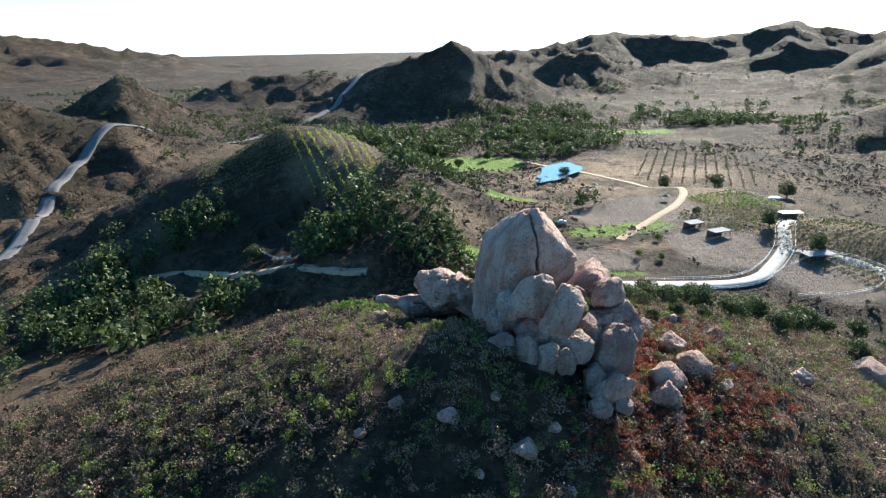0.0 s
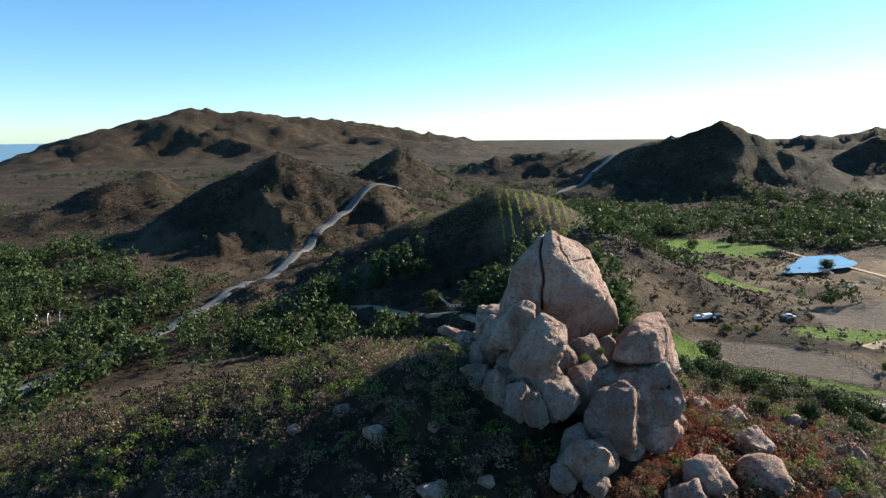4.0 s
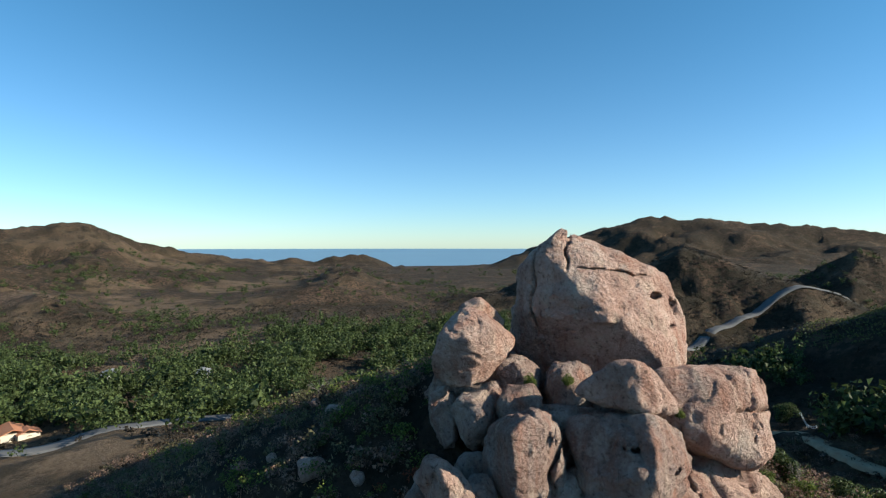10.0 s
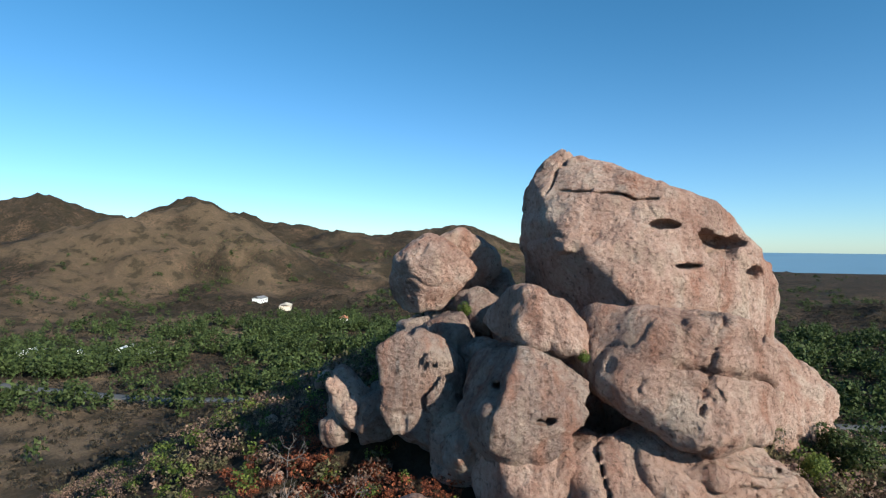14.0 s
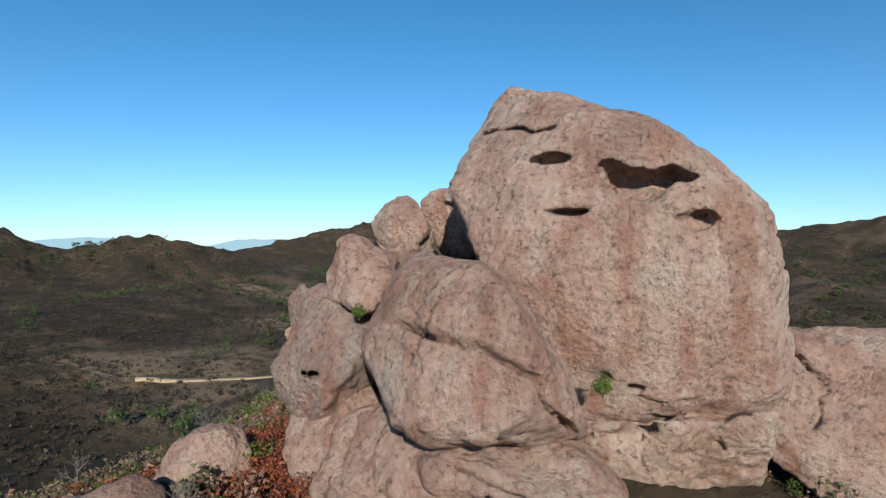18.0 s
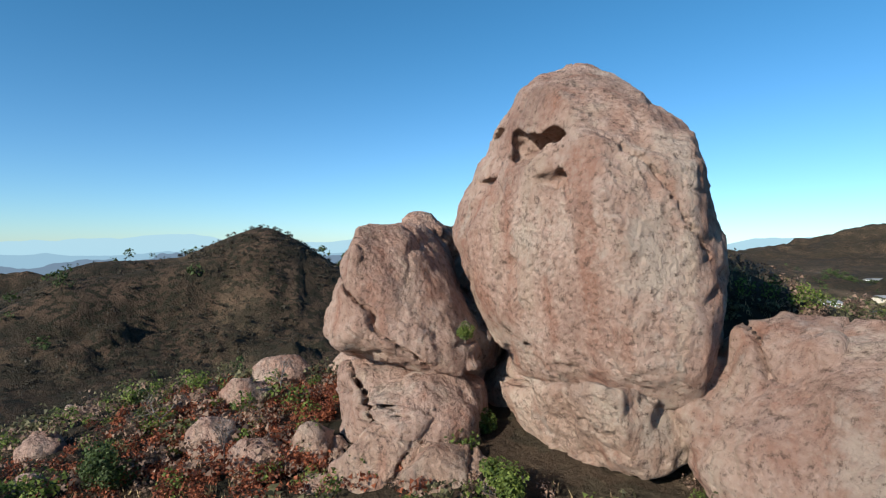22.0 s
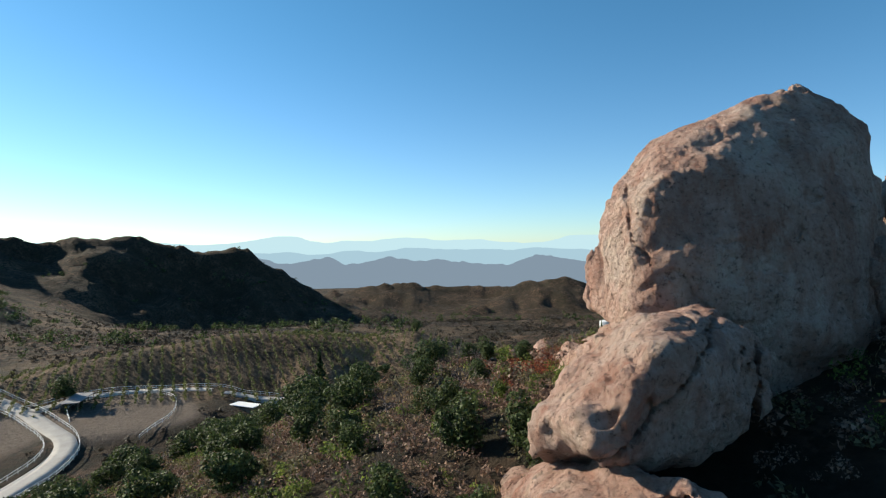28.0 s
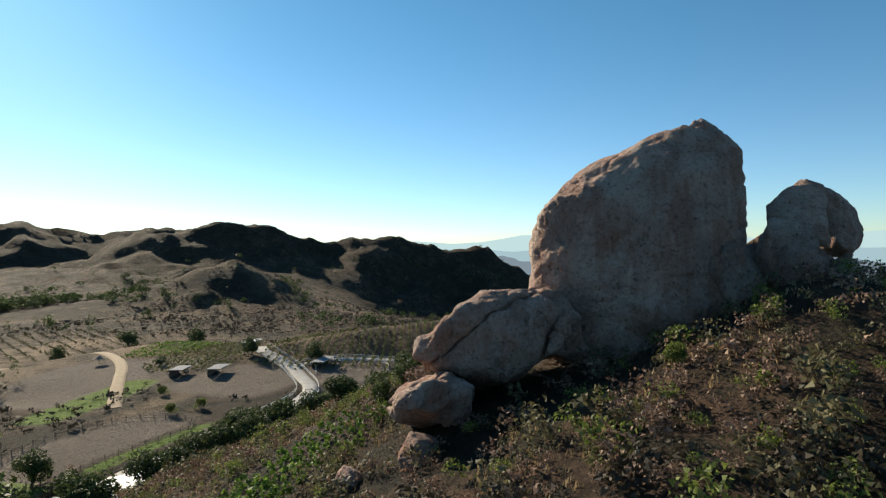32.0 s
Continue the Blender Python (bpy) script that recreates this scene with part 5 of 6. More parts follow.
# ---- vineyards ----
def vine_rows(name, cx, cy, half_long, half_wide, turn, spacing, height, mat, label, step=1.3, leaves=9, seed=0):
    """Rows of vines on a plot, each vine a little bunch of leaves."""
    rng = np.random.default_rng(seed)
    u, w = np.meshgrid(np.arange(-half_long, half_long, step), np.arange(-half_wide, half_wide, spacing), indexing="ij")
    u, w = u.ravel() + rng.normal(0, 0.12, u.size), w.ravel() + rng.normal(0, 0.08, w.size)
    keep = (u / half_long) ** 4 + (w / half_wide) ** 4 < 1.0 + 0.15 * rng.normal(size=u.size)
    keep &= rng.random(u.size) < 0.94
    u, w = u[keep], w[keep]
    c, s = math.cos(radians(turn)), math.sin(radians(turn))
    x, y = cx + u * c - w * s, cy + u * s + w * c
    h = height * rng.uniform(0.75, 1.2, len(x))
    p = np.stack([x, y, ground_at(x, y)], -1)
    return stuff(name, crowns(p, h, h * 0.85, leaves, rng, 4, 0.1, 0.28), mat, label, "vineyard")


# sunlight on the terrace rows is put into a brighter leaf colour
VINE_SUN_PAINTED = leafy("sun_painted_vine_leaves", (0.15, 0.19, 0.03), (0.34, 0.40, 0.08), 0.4)
# duller leaf colour, also standing in for shade on the terraced hill
VINE_DULL = leafy("dull_vine_leaves", (0.06, 0.07, 0.022), (0.16, 0.165, 0.06), 0.3)
vine_rows("vineyard", -70, 186, 25, 19, 118, 4.4, 1.9, VINE_SUN_PAINTED, "vine rows running down the terraced hill, sunlight in the leaf colour", seed=1)
vine_rows("vineyard", -112, 190, 26, 20, 20, 2.7, 1.6, VINE_DULL, "vine rows on the terraced hill, shade in the duller leaf colour", seed=2)
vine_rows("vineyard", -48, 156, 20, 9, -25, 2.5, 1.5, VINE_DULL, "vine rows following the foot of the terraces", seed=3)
vine_rows("vineyard", 152, 106, 26, 66, 28, 3.4, 1.7, VINE_DULL, "vine rows across the smooth rounded hill", 1.0, seed=4, leaves=8)
vine_rows("vineyard", 190, 44, 16, 48, 2, 3.4, 1.7, VINE_DULL, "vine rows on the end of the rounded hill", seed=5, leaves=7)
vine_rows("vineyard", 112, 182, 26, 16, 30, 2.4, 1.6, VINE_DULL, "green vine rows beside the concrete road", seed=6)
vine_rows("vineyard", 122, 212, 20, 14, 30, 2.4, 1.6, VINE, "bright vine rows below the dry hill", seed=7)
vine_rows("vineyard", -22, 27, 16, 5.5, -18, 1.5, 1.1, VINE, "small bright green vine plot below the rocks", 0.8, 16, seed=8)
vine_rows("orchard", 150, 330, 60, 34, 70, 6.0, 2.0, SAGE, "young trees in rows on a dry meadow", 5.0, 14, seed=9)
vine_rows("vineyard", -390, -250, 26, 18, 40, 3.0, 1.8, VINE, "vine rows among the valley trees", seed=10)
vine_rows("olive_grove", -560, -520, 60, 40, 20, 7.0, 3.0, SAGE, "grey olive trees in rows on a hillside", 6.0, 16, seed=11)

# ---- roads, water ----
ASPHALT = material("asphalt", ((0.085, 0.085, 0.09), (0.13, 0.13, 0.13)), scale=0.3, bump=0.1)
CONCRETE = material("concrete", ((0.30, 0.28, 0.26), (0.42, 0.40, 0.37)), scale=0.3, bump=0.1)
DIRT = material("dirt_track", ((0.26, 0.18, 0.11), (0.40, 0.30, 0.19)), scale=0.6, bump=0.4)
WHITE = material("white_paint", ((0.70, 0.70, 0.68), (0.82, 0.82, 0.80)), scale=1.0, rough=0.6, bump=0.05)
CREAM = material("cream_stucco", ((0.55, 0.48, 0.38), (0.68, 0.60, 0.49)), scale=0.8, bump=0.15)
TERRACOTTA = material("clay_tiles", ((0.34, 0.13, 0.07), (0.52, 0.25, 0.14)), scale=2.5, bump=0.5)
GREY_ROOF = material("grey_roofing", ((0.16, 0.16, 0.17), (0.27, 0.27, 0.28)), scale=1.5, bump=0.2)
GLASS = material("window_glass", ((0.03, 0.04, 0.05), (0.05, 0.06, 0.07)), scale=1.0, rough=0.1, bump=0, spec=0.6)
RUBBER = material("tyre_rubber", ((0.02, 0.02, 0.02), (0.04, 0.04, 0.04)), scale=3.0, rough=0.8, bump=0.1)
TIMBER = material("grey_timber", ((0.14, 0.10, 0.07), (0.27, 0.21, 0.16)), scale=2.0, bump=0.3, stretch=(1, 1, 0.2))
SOLAR = material("solar_cells", ((0.30, 0.36, 0.46), (0.42, 0.48, 0.58)), scale=3.0, rough=0.25, bump=0, spec=0.6)
WATER = material("pond_water", ((0.10, 0.14, 0.17), (0.16, 0.20, 0.22)), scale=0.05, rough=0.08, bump=0.02, spec=0.9)


def smooth_line(points, step):
    """Evenly spaced points along a rounded line."""
    p = np.array(points, float)
    for _ in range(3):
        q = np.empty((2 * len(p) - 2, 2))
        q[0::2], q[1::2] = 0.75 * p[:-1] + 0.25 * p[1:], 0.25 * p[:-1] + 0.75 * p[1:]
        p = np.concatenate([p[:1], q, p[-1:]])
    d = np.concatenate([[0], np.cumsum(np.hypot(*np.diff(p, axis=0).T))])
    t = np.arange(0, d[-1], step)
    return np.stack([np.interp(t, d, p[:, 0]), np.interp(t, d, p[:, 1])], -1)


def offset_line(p, by):
    d = np.gradient(p, axis=0)
    d /= np.linalg.norm(d, axis=1)[:, None]
    return p + by * np.stack([-d[:, 1], d[:, 0]], -1)


def road(name, points, width, mat, label, lift=0.18):
    """A paved strip with side faces, laid along the ground."""
    p = smooth_line(points, 2.0)
    rails = [offset_line(p, b) for b in (-width / 2, -width / 6, width / 6, width / 2)]
    z = np.max([ground_at(q[:, 0], q[:, 1]) for q in rails], axis=0) + lift
    z = np.convolve(np.pad(z, 3, mode="edge"), np.ones(7) / 7, "valid")
    rows = [np.column_stack([offset_line(p, -width / 2 - 0.4), z - 1.2])] + [np.column_stack([q, z]) for q in rails] + [np.column_stack([offset_line(p, width / 2 + 0.4), z - 1.2])]
    v, n, k = np.concatenate(rows), len(p), len(rows)
    f = [np.stack([r * n + np.arange(n - 1), r * n + np.arange(1, n), (r + 1) * n + np.arange(1, n), (r + 1) * n + np.arange(n - 1)], -1) for r in range(k - 1)]
    return tagged(new(name, mesh_of(name, v, np.concatenate(f)[:, ::-1], mat, False)), label, "road", kind="structure")


road("road_highway", HIGHWAY, 7.0, ASPHALT, "grey two-lane asphalt road winding through the valley")
road("road_valley", VALLEY_ROAD, 4.6, CONCRETE, "pale concrete ranch road curving past the paddocks")
road("road_lane", LANE, 3.6, CONCRETE, "narrow concrete lane along the vineyard hill")
road("road_tank", TANK_LANE, 3.4, DIRT, "dirt drive climbing to the hilltop house")
road("road_track", ((-150, 118), (-118, 122), (-84, 110), (-56, 98), (-40, 98)), 4.0, DIRT, "pale dirt track below the terraces")
road("road_field", ((40, 350), (90, 300), (112, 250), (100, 210), (70, 170), (56, 150)), 3.4, DIRT, "dirt track through the dry fields")
road("road_far", ((-115, -318), (-120, -370), (-150, -440), (-172, -500), (-210, -560)), 9.0, ASPHALT, "grey road running off between the trees")
road("road_ridge", ((-75, -230), (-30, -222), (20, -236)), 3.4, DIRT, "dirt track over the dry meadow")
pa = np.linspace(0, 2 * math.pi, 40, endpoint=False)
pr = 1 + 0.15 * np.sin(3 * pa + 1) + 0.1 * np.sin(5 * pa)
px, py = 57 + 13 * pr * np.cos(pa) + 12 * np.sin(pa), 305 + 30 * pr * np.sin(pa)
pz = float(ground_at(px, py).max()) + 0.1
pond = mesh_of("pond", np.concatenate([[(57, 305, pz)], np.column_stack([px, py, 0 * px + pz])]), np.stack([np.zeros(40, int), 1 + np.arange(40), 1 + (np.arange(40) + 1) % 40], -1), WATER)
tagged(new("pond", pond), "still pond between the lawns and dry fields", "pond", kind="structure")
lx, ly = np.meshgrid(np.linspace(174, 198, 13), np.linspace(-4, 20, 13), indexing="ij")
yard = mesh_of("parking_yard", np.stack([lx.ravel(), ly.ravel(), ground_at(lx.ravel(), ly.ravel()) + 0.25], -1),
               np.array([(i * 13 + j, (i + 1) * 13 + j, (i + 1) * 13 + j + 1, i * 13 + j + 1) for i in range(12) for j in range(12)]), CONCRETE, True)
tagged(new("pavement_yard", yard), "pale concrete yard beside the lawns", "yard", kind="structure")


# ---- boxes, posts and buildings ----
def box(x0, y0, z0, x1, y1, z1, mat, name="box", bevel=0.03):
    bm = bmesh.new()
    bmesh.ops.create_cube(bm, size=1)
    for v in bm.verts:
        v.co = Vector(((x0 + x1) / 2 + v.co.x * (x1 - x0), (y0 + y1) / 2 + v.co.y * (y1 - y0), (z0 + z1) / 2 + v.co.z * (z1 - z0)))
    if bevel:
        bmesh.ops.bevel(bm, geom=bm.edges[:], offset=min(bevel, (x1 - x0) / 4, (y1 - y0) / 4, (z1 - z0) / 4), segments=1, affect='EDGES')
    return finish(bm, mat, name)


def finish(bm, mat, name):
    me = bpy.data.meshes.new(name)
    bm.to_mesh(me)
    bm.free()
    me.materials.append(mat)
    return me


def tube(x, y, z0, z1, r0, r1, mat, name="tube", k=20):
    bm = bmesh.new()
    bmesh.ops.create_cone(bm, cap_ends=True, segments=k, radius1=r0, radius2=r1, depth=z1 - z0, matrix=Matrix.Translation((x, y, (z0 + z1) / 2)))
    return finish(bm, mat, name)


def gable(x0, y0, x1, y1, z, rise, over, mat, name="roof"):
    """A pitched roof with eaves and thickness, ridge along x."""
    x0, y0, x1, y1, ym = x0 - over, y0 - over, x1 + over, y1 + over, (y0 + y1) / 2
    v = []
    for x in (x0, x1):
        v += [(x, y0, z), (x, ym, z + rise), (x, y1, z), (x, y1, z - 0.25), (x, ym, z + rise - 0.3), (x, y0, z - 0.25)]
    f = [(i, (i + 1) % 6, 6 + (i + 1) % 6, 6 + i) for i in range(6)]
    me = bpy.data.meshes.new(name)
    me.from_pydata(v, [], f + [(0, 5, 4, 1), (1, 4, 3, 2), (6, 7, 10, 11), (7, 8, 9, 10)])
    me.materials.append(mat)
    return me


def stand(name, x, y, turn, label, category, group="", sink=0.3, far=6.0):
    """An Empty on the ground, for a thing's parts."""
    e = new(name)
    z = min(float(ground_at(x + dx, y + dy)[0]) for dx in (-far / 3, far / 3) for dy in (-far / 3, far / 3))
    e.matrix_basis = pose(x, y, z - sink + 0.3, 0, 0, turn)
    return tagged(e, label, category, group)


def house(name, x, y, turn, long, wide, high, wall, roof, label, pitch=1.8, wings=(), windows=4, group=""):
    h = stand(name, x, y, turn, label, "house", group, 0.3, long)
    part("wall", box(-long / 2, -wide / 2, -1.5, long / 2, wide / 2, high, wall), h)
    if pitch:
        part("roof", gable(-long / 2, -wide / 2, long / 2, wide / 2, high + 0.15, pitch, 0.6, roof), h)
    else:
        part("roof", box(-long / 2 - 0.5, -wide / 2 - 0.5, high, long / 2 + 0.5, wide / 2 + 0.5, high + 0.35, roof), h)
    for wx, wy, wl, ww, wh in wings:
        part("wing", box(wx - wl / 2, wy - ww / 2, -1.5, wx + wl / 2, wy + ww / 2, wh, wall), h)
        part("wing_roof", gable(wx - wl / 2, wy - ww / 2, wx + wl / 2, wy + ww / 2, wh + 0.15, pitch * 0.8 + 0.3, 0.5, roof), h)
    for s in (-1, 1):
        for k in range(windows):
            cx = (k + 0.5) / windows * (long - 1) - (long - 1) / 2
            w = part("window", box(cx - 0.65, s * wide / 2 - 0.06, high * 0.35, cx + 0.65, s * wide / 2 + 0.06, high * 0.8, GLASS), h)
            part("frame", box(cx - 0.8, s * wide / 2 - 0.04, high * 0.35 - 0.15, cx + 0.8, s * wide / 2 + 0.04, high * 0.35, WHITE), w)
    part("door", box(long / 2 - 0.05, -0.5, 0, long / 2 + 0.07, 0.5, 2.1, TIMBER), h)
    return h


house("villa", -205, -134, 28, 13, 8, 3.4, CREAM, TERRACOTTA, "cream villa with a clay-tiled roof among trees", 1.7, ((-5, -5.5, 7, 7, 3.0), (5.5, 4.5, 6, 7, 3.0)))
house("hilltop_house", 243, -66, -75, 24, 8, 3.2, TIMBER, GREY_ROOF, "long low flat-roofed house on the brown hill", 0)
sp = stand("solar_array", 236, -58, -75, "tilted solar panels beside the low hilltop house", "solar panels", far=12)
for k in range(6):
    part("panel", box(-9 + 3 * k, -1.2, 2.2, -6.3 + 3 * k, 1.2, 2.35, SOLAR), sp, at=pose(0, 0, 1.2, 20, 0, 0))
    part("leg", box(-7.8 + 3 * k, -0.1, -1, -7.5 + 3 * k, 0.1, 3.4, TIMBER), sp)
tank = stand("water_tank", 262, -56, 0, "round white steel water tank on the hilltop", "water tank", far=4)
part("shell", tube(0, 0, -1, 6.2, 3.1, 3.1, WHITE, "shell", 32), tank)
part("roof", tube(0, 0, 6.2, 6.9, 3.25, 0.4, WHITE, "roof", 32), tank)
part("ladder", box(3.05, -0.25, 0, 3.2, 0.25, 6.2, GREY_ROOF), tank)


def shelter(name, x, y, turn, long, wide, high, roof, label, group=""):
    """An open shelter: posts, a roof slab, a back wall."""
    s = stand(name, x, y, turn, label, "shelter", group, 0.3, long)
    part("roof", box(-long / 2, -wide / 2, high, long / 2, wide / 2, high + 0.22, roof), s)
    for i in range(4):
        for j in (-1, 1):
            cx = -long / 2 + 0.3 + i * (long - 0.6) / 3
            part("post", box(cx - 0.08, j * (wide / 2 - 0.25) - 0.08, -1, cx + 0.08, j * (wide / 2 - 0.25) + 0.08, high, TIMBER), s)
    part("back_wall", box(-long / 2 + 0.2, wide / 2 - 0.3, -1, long / 2 - 0.2, wide / 2 - 0.2, high - 0.4, TIMBER), s)
    return s


shelter("animal_shelter", 126, 84, 70, 9, 4, 2.8, WHITE, "white-roofed open stable in the paddock")
shelter("animal_shelter", 93, 155, 25, 9, 5, 2.6, GREY_ROOF, "grey-roofed open stable beside the field", "stables by the field")
shelter("animal_shelter", 88, 166, 25, 8, 5, 2.6, GREY_ROOF, "grey-roofed open stable beside the field", "stables by the field")
shelter("animal_shelter", 129, 178, 10, 10, 4, 3.0, WHITE, "white-roofed shed where the roads meet")
shelter("patio_canopy", 8, 78, 60, 10, 6, 3.0, WHITE, "white canopy roof among the oaks")
shelter("animal_shelter", 118, 130, 15, 12, 5, 2.6, GREY_ROOF, "low stable under the big oak")
for x, y in ((62, 232), (72, 262), (92, 212), (60, 286)):
    u = stand("paddock_shade", x, y, 20, "round thatched shade on one post in the field", "shade", "shades in the fields", far=2)
    part("canopy", tube(0, 0, 2.4, 3.6, 2.6, 0.2, TIMBER, "canopy", 14), u)
    part("post", tube(0, 0, -1, 2.6, 0.12, 0.12, TIMBER, "post", 8), u)
# white tents, sheds and cars south-west
for x, y, turn, l, w in ((-174, -345, 20, 16, 9), (-188, -318, 25, 18, 9), (-210, -308, 25, 20, 6), (-166, -322, 20, 12, 8), (-220, -298, 30, 14, 6)):
    house("white_hall", x, y, turn, l, w, 4.0, WHITE, WHITE, "plain white hall beside the crowded car park", 1.2, group="white halls by the car park")
house("white_shed", -46, -229, 15, 8, 5, 2.8, WHITE, GREY_ROOF, "small white shed beside an oak thicket", 1.0, windows=2)
house("grey_barn", -303, -123, 10, 14, 8, 4.0, WHITE, GREY_ROOF, "pale barn roof showing between the trees", 1.4)
house("grey_barn", -293, -74, 10, 12, 8, 4.0, WHITE, GREY_ROOF, "pale barn roof showing between the trees", 1.4)
for x, y, turn, l, w, wall, roof in ((-740, -700, 40, 24, 14, WHITE, GREY_ROOF), (-448, -354, 30, 20, 11, CREAM, CREAM), (-470, -404, 10, 16, 10, WHITE, GREY_ROOF), (-388, -250, 30, 14, 9, WHITE, TERRACOTTA), (-985, -1025, 35, 34, 16, CREAM, TERRACOTTA),
                                   (-990, -838, 30, 30, 14, CREAM, TERRACOTTA), (-1125, -805, 35, 30, 16, WHITE, WHITE), (-351, -980, 20, 26, 14, WHITE, GREY_ROOF), (-738, -822, 20, 24, 14, WHITE, GREY_ROOF), (-245, -646, 20, 20, 10, CREAM, GREY_ROOF), (-176, -582, 10, 20, 9, WHITE, GREY_ROOF), (286, -925, 10, 30, 14, WHITE, WHITE), (318, -905, 10, 16, 12, WHITE, CREAM)):
    house("far_house", x, y, turn, l, w, 5.0, wall, roof, "pale house on the far hillside", 2.2, group="houses on the far hills")
# arched frame on the bare yard
arch = stand("arched_frame", -270, 60, 60, "pale arched tent frame on the bare yard", "frame", far=8)
for k in range(4):
    bm = bmesh.new()
    t = np.linspace(0, math.pi, 15)
    ring = [bm.verts.new((-7 + 4.7 * k + dx, 7 * math.cos(a), 5.5 * math.sin(a) * s)) for a in t for dx, s in ((-0.15, 1), (0.15, 1), (0.15, 0.95), (-0.15, 0.95))]
    for i in range(14):
        for j in range(4):
            bm.faces.new((ring[4 * i + j], ring[4 * i + (j + 1) % 4], ring[4 * i + 4 + (j + 1) % 4], ring[4 * i + 4 + j]))
    part("arch", finish(bm, WHITE, "arch"), arch)


# ---- cars ----
PAINTS = [material(n, (c, tuple(min(1, a * 1.1) for a in c)), rough=0.3, bump=0, spec=0.6) for n, c in (("white_car_paint", (0.75, 0.75, 0.75)), ("silver_car_paint", (0.45, 0.46, 0.48)), ("dark_car_paint", (0.05, 0.055, 0.06)), ("blue_car_paint", (0.08, 0.14, 0.26)))]


def car_parts(paint, van=False):
    bm = bmesh.new()
    side = [(-2.2, 0.35), (-2.25, 0.8), (-2.1, 1.0), (-1.75, 1.05), (-1.3, 1.55), (0.4, 1.6), (1.1, 1.05), (2.0, 0.9), (2.2, 0.65), (2.2, 0.35)] if not van else [(-2.4, 0.35), (-2.4, 1.9), (-2.2, 2.1), (1.2, 2.1), (1.7, 1.2), (2.4, 1.0), (2.5, 0.7), (2.5, 0.35)]
    rows = [[bm.verts.new((x, y, z * (1 if abs(y) < 0.9 else 0.985))) for x, z in side] for y in (-0.88, 0.88)]
    bm.faces.new(rows[0])
    bm.faces.new(rows[1][::-1])
    for i in range(len(side)):
        bm.faces.new((rows[0][i], rows[1][i], rows[1][(i + 1) % len(side)], rows[0][(i + 1) % len(side)]))
    body = finish(bm, paint, "body")
    screen = box(-1.15, -0.9, 1.08, 0.75, 0.9, 1.45, GLASS, "windows") if not van else box(0.6, -0.9, 1.25, 1.45, 0.9, 1.85, GLASS, "windows")
    bm = bmesh.new()
    bmesh.ops.create_cone(bm, cap_ends=True, segments=14, radius1=0.33, radius2=0.33, depth=0.22, matrix=pose(0, 0, 0, 90, 0, 0))
    return body, screen, finish(bm, RUBBER, "wheel")


CARS = [car_parts(p) for p in PAINTS] + [car_parts(PAINTS[0], True)]
CAR_WORDS = ("white parked car on the bare yard", "silver parked car on the bare yard", "dark parked car on the bare yard", "blue parked car on the bare yard", "white parked van beside the track")


def car(kind, x, y, turn, group=""):
    e = new("van" if kind == 4 else "car")
    e.matrix_basis = pose(x, y, float(ground_at(x, y)[0]) + 0.2, 0, 0, turn)
    part("body", CARS[kind][0], e)
    part("window", CARS[kind][1], e)
    for wx in (-1.4, 1.4):
        for wy in (-0.82, 0.82):
            part("wheel", CARS[kind][2], e, at=pose(wx, wy, 0.33))
    return tagged(e, CAR_WORDS[kind], "car", group)


rng = np.random.default_rng(30)
for k in range(30):
    car(int(rng.integers(4)), -182 - 3.1 * (k % 10) + rng.normal(0, 0.3), -286 - 7.0 * (k // 10) + rng.normal(0, 0.4), 90 + rng.normal(0, 4), "cars in the car park")
for kind, x, y, turn in ((0, 8, 150, 40), (4, 11, 154, 40), (2, 14, 158, 50), (1, 38, 172, 10), (0, 240, -88, 20), (1, 244, -91, 20), (0, 248, -93, 25), (2, 236, -86, 15), (0, 178, 2, 30), (1, 150, 236, 0), (0, 154, 240, 10)):
    car(kind, x, y, turn)
for k in range(14):
    car(int(rng.integers(4)), -214 + 3.0 * (k % 7), -30 + 8 * (k // 7), 80, "cars beside the road fence")


# ---- fences ----
POST = box(-0.05, -0.05, -0.4, 0.05, 0.05, 1.2, WHITE, "post", 0)
POST_DARK = box(-0.08, -0.08, -0.4, 0.08, 0.08, 1.6, TIMBER, "post", 0)


def fence(points, label, white=True, step=3.0, rails=(0.5, 1.1), thick=0.06):
    f = tagged(new("fence"), label, "fence")
    p = smooth_line(points, step)
    z = ground_at(p[:, 0], p[:, 1])
    for (x, y), zz in zip(p, z):
        part("post", POST if white else POST_DARK, f, at=pose(x, y, float(zz)))
    n = len(p)
    for h in rails:
        v = np.concatenate([np.column_stack([offset_line(p, o), z + h + u]) for o, u in ((-thick / 2, -0.06), (thick / 2, -0.06), (thick / 2, 0.06), (-thick / 2, 0.06))])
        i = np.arange(n - 1)
        q = np.concatenate([np.stack([a * n + i, a * n + i + 1, b * n + i + 1, b * n + i], -1) for a, b in ((0, 1), (1, 2), (2, 3), (3, 0))])
        part("rail", mesh_of("rail", v, q, WHITE if white else TIMBER), f)
    return f


vr = smooth_line(VALLEY_ROAD[2:], 3.0)
for by in (-3.6, 3.6):
    fence([tuple(q) for q in offset_line(vr, by)[::4]], "white rail fence along the concrete road")
fence([tuple(q) for q in offset_line(smooth_line(LANE[:5], 3.0), 3.2)[::4]], "white rail fence along the lane")
fence(((12, 112), (30, 114), (52, 114), (57, 124), (50, 138), (32, 140), (12, 132), (8, 122), (12, 112)), "dark rail fence round the riding arena", False)
fence(((98, 100), (112, 98), (132, 108), (130, 124), (118, 134), (104, 122)), "white rail fence round the paddock")
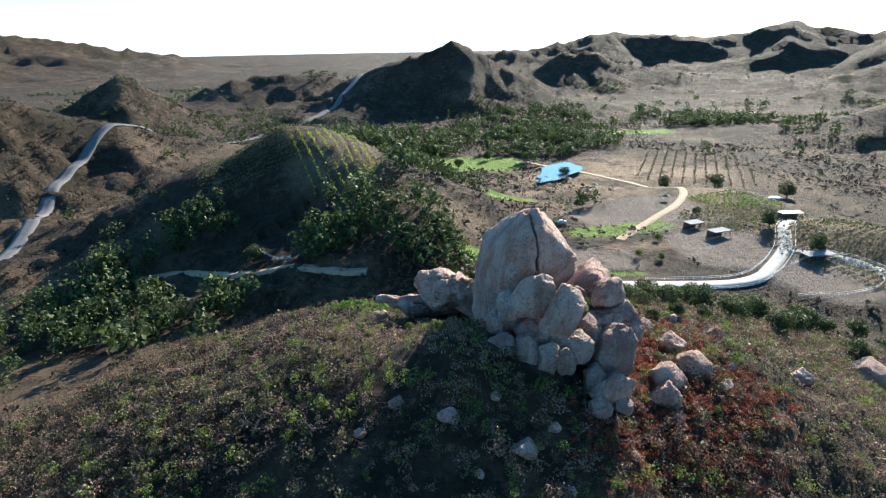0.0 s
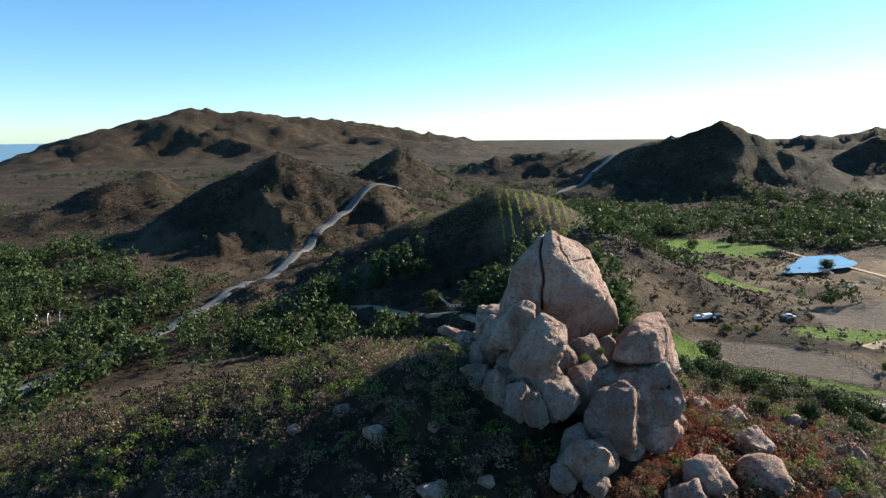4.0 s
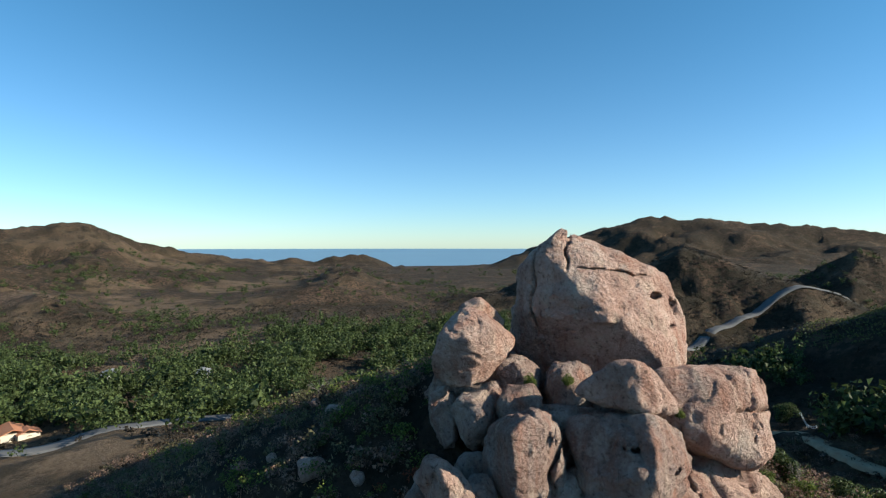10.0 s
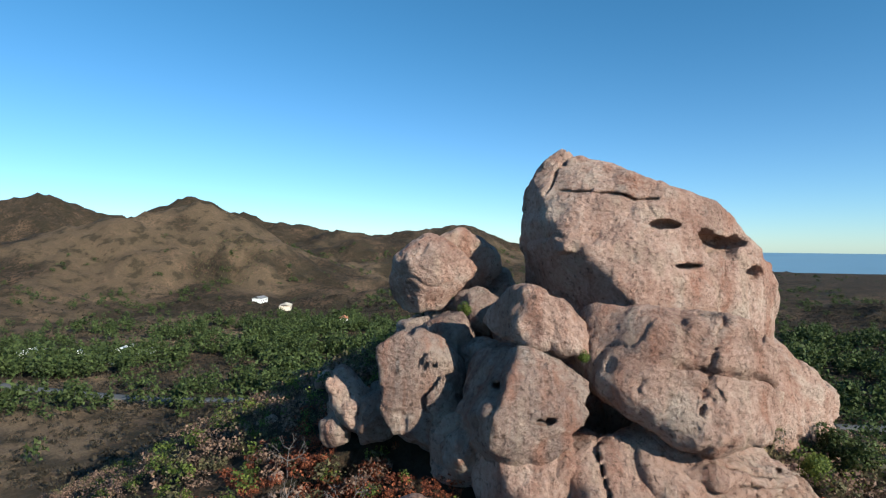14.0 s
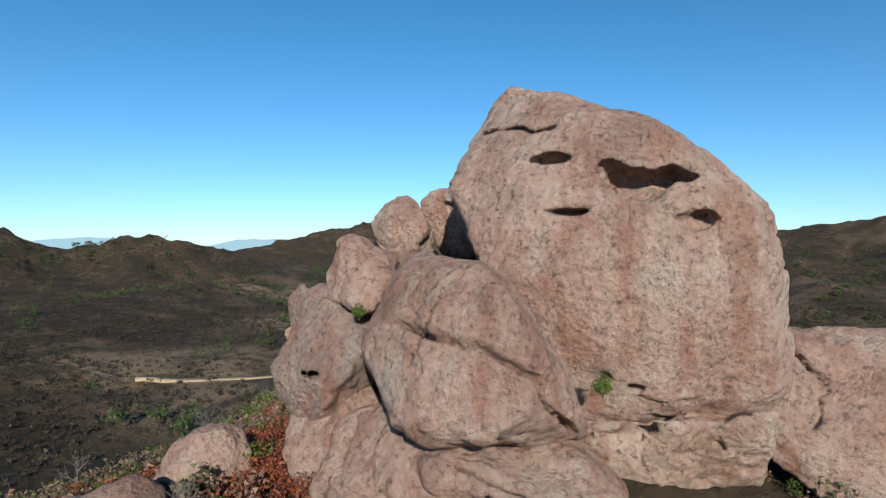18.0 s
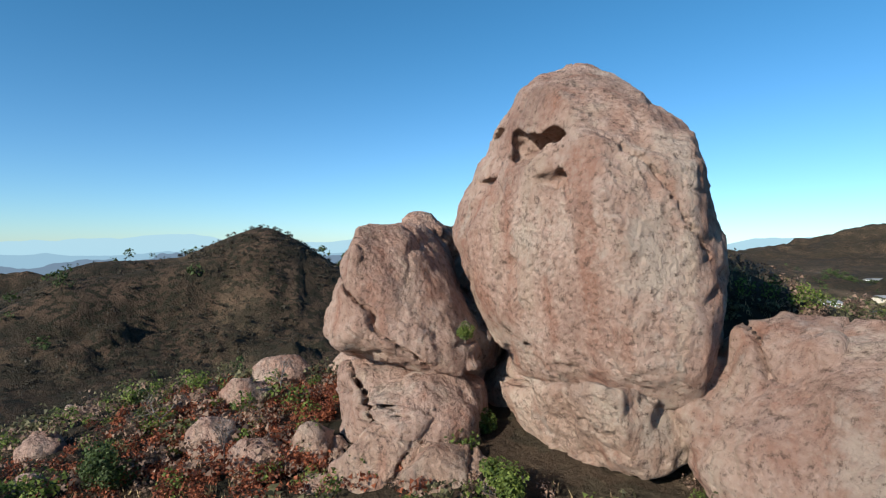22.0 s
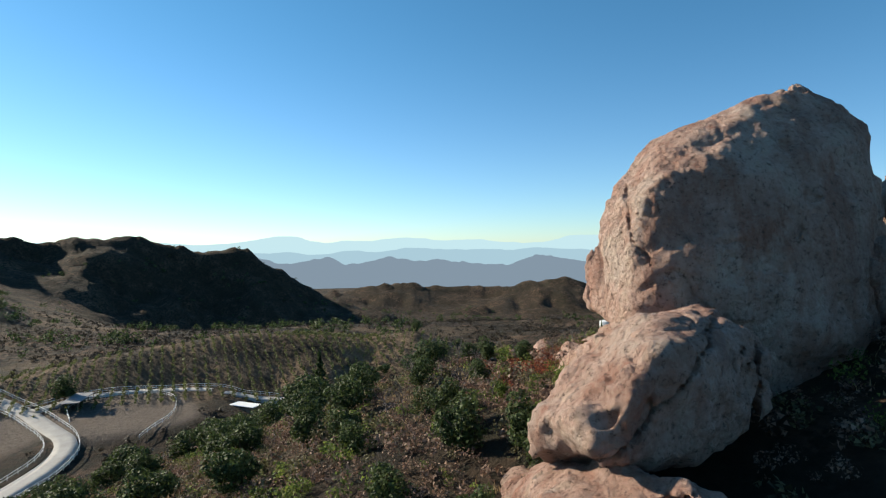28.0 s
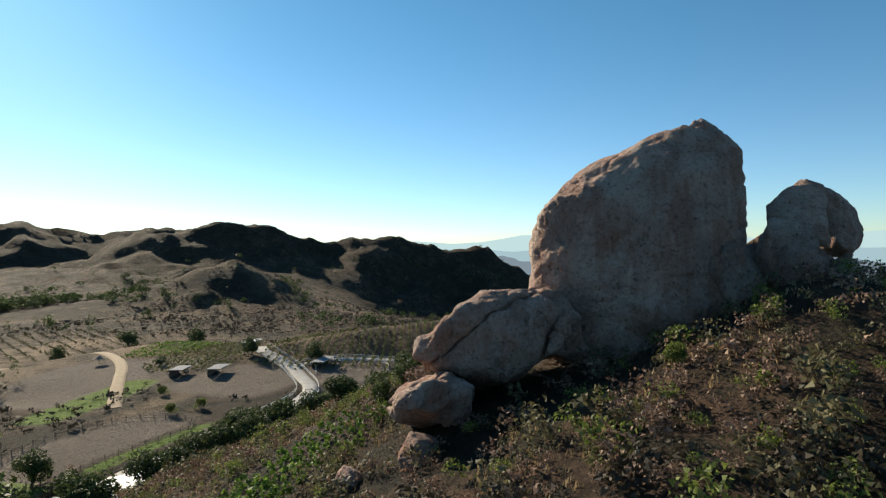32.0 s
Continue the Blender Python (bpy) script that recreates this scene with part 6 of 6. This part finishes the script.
fence([tuple(q) for q in offset_line(smooth_line(HIGHWAY[4:9], 4.0), 6.5)[::4]], "rusty brown board fence along the road", False, 4.0, (0.3, 0.8, 1.3), 0.1)
fence(((-92, 128), (-80, 118), (-72, 112)), "white rail fence by the dirt track")

# ---- the tall conifer ----
def conifer_meshes(seed, height):
    rng = np.random.default_rng(seed)
    k = 2600
    t = rng.random(k) ** 0.8
    tier = np.round(t * 16) / 16 + rng.normal(0, 0.012, k)
    out = np.clip(1 - tier, 0, 1) ** 0.75 * height * 0.2 * rng.uniform(0.25, 1.0, k) * (0.75 + 0.35 * np.sin(tier * 40))
    a = rng.uniform(0, 2 * math.pi, k)
    c = np.stack([out * np.cos(a), out * np.sin(a), height * (0.1 + 0.9 * tier) - 0.15 * out], -1)
    crown = mesh_of("crown", *leaf_triangles(c, rng.uniform(0.25, 0.6, k), rng), OAK)
    return tube(0, 0, -0.5, height * 0.95, height * 0.022, 0.04, BARK, "trunk", 10), crown


TALL = conifer_meshes(3, 20)
plant_tree("conifer", TALL, 124, 61, 0, 1.0, "tall dark conifer beside the lane", "tree")
plant_tree("conifer", TALL, 254, -52, 40, 0.4, "small dark conifer by the water tank", "tree")
# young round trees by the arena, and bare branching shrubs on the slope
for x, y in ((58, 131), (64, 128), (18, 145), (27, 150), (70, 150)):
    plant_tree("young_tree", ROUND[0], x, y, 30 * x, 1.1, "young light green tree by the arena", "tree", "young trees by the arena")


def bare_meshes(seed, height):
    """A leafless shrub: branching sticks."""
    rng = np.random.default_rng(seed)
    vs, fs = [], []
    n = 0
    todo = [(np.zeros(3), np.array([0, 0, 1.0]), height * 0.4, height * 0.025, 0)]
    while todo:
        a, d, l, r, depth = todo.pop()
        b = a + d * l
        u = np.cross(d, (0.31, 0.82, 0.2))
        u /= np.linalg.norm(u)
        w = np.cross(d, u)
        ring = np.array([u, -0.5 * u + 0.87 * w, -0.5 * u - 0.87 * w])
        vs += [a + r * ring, b + 0.6 * r * ring]
        fs += [(n + i, n + (i + 1) % 3, n + 3 + (i + 1) % 3, n + 3 + i) for i in range(3)]
        n += 6
        if depth < 4:
            for _ in range(3):
                e = d + rng.normal(0, 0.5, 3) + np.array([0, 0, 0.1])
                todo.append((b, e / np.linalg.norm(e), l * rng.uniform(0.6, 0.85), r * 0.6, depth + 1))
    return mesh_of("branches", np.concatenate(vs), np.array(fs), TWIG)


TWIG = material("grey_twigs", ((0.10, 0.085, 0.08), (0.20, 0.17, 0.16)), scale=2.0, bump=0.2)
BARE = [bare_meshes(s, 2.6) for s in (1, 2, 3)]
rng = np.random.default_rng(44)
for x, y in ((17, -27), (20, -24), (24, -22), (18, -20), (28, -24), (13, -28), (24, -6), (20, 6), (16, 16), (22, 18), (12, 22), (-7, 11), (-5, 8.5), (-6.5, 6.5), (30, 16), (34, 22), (26, 14), (18, 24), (-26, -30), (-34, -27), (8, 14), (28, 2)):
    e = new("bare_shrub", BARE[rng.integers(3)])
    s = rng.uniform(0.7, 1.3)
    e.matrix_basis = pose(x, y, float(ground_at(x, y)[0]) - 0.05, 0, 0, rng.uniform(0, 360)) @ Matrix.Diagonal((s, s, s, 1))
    tagged(e, "leafless grey shrub among the rusty brush", "shrub", "bare shrubs by the rocks")
# little shrubs rooted in the rock's ledges
for x, y, z, s in ((15.2, -6.1, 18.7, 0.28), (8.5, -15.5, 20.2, 0.4), (9.5, -12.5, 20.3, 0.36), (5.5, -14, 20.4, 0.4), (7.0, 3.2, 15.5, 0.35)):
    e = new("ledge_shrub")
    e.matrix_basis = pose(x, y, z, 0, 0, 50 * x) @ Matrix.Diagonal((s, s, s, 1))
    part("trunk", ROUND[1][0], e)
    part("crown", ROUND[1][1], e)
    tagged(e, "small green shrub rooted in a rock ledge", "shrub", "shrubs in the ledges")

# ---- the eastern side of the plan turned to its true bearing ----
def bearing_shift(x, y):
    """Degrees by which a place turns about the rocks."""
    az = np.degrees(np.arctan2(y, x))
    return smooth(30, 70, np.hypot(x, y)) * np.interp(az, (-180, -150, -100, -45, 10, 55, 75, 180), (0, -0.3, -2.1, -3.5, -4.3, -3.8, 0, 0))


for ob in list(scene.objects):
    flat = ob.matrix_basis == Matrix()
    if ob.type in ('LIGHT', 'CAMERA') or (ob.parent is not None and ob.parent.matrix_basis != Matrix()):
        continue
    if not flat:
        at = ob.matrix_basis.translation
        ob.matrix_basis = Matrix.Rotation(radians(float(bearing_shift(at.x, at.y))), 4, 'Z') @ ob.matrix_basis
    elif ob.type == 'MESH':
        co = np.empty(3 * len(ob.data.vertices), np.float32)
        ob.data.vertices.foreach_get("co", co)
        co = co.reshape(-1, 3)
        a = np.radians(bearing_shift(co[:, 0], co[:, 1]))
        x, y = co[:, 0].copy(), co[:, 1].copy()
        co[:, 0], co[:, 1] = x * np.cos(a) - y * np.sin(a), x * np.sin(a) + y * np.cos(a)
        ob.data.vertices.foreach_set("co", co.ravel())
        ob.data.update()
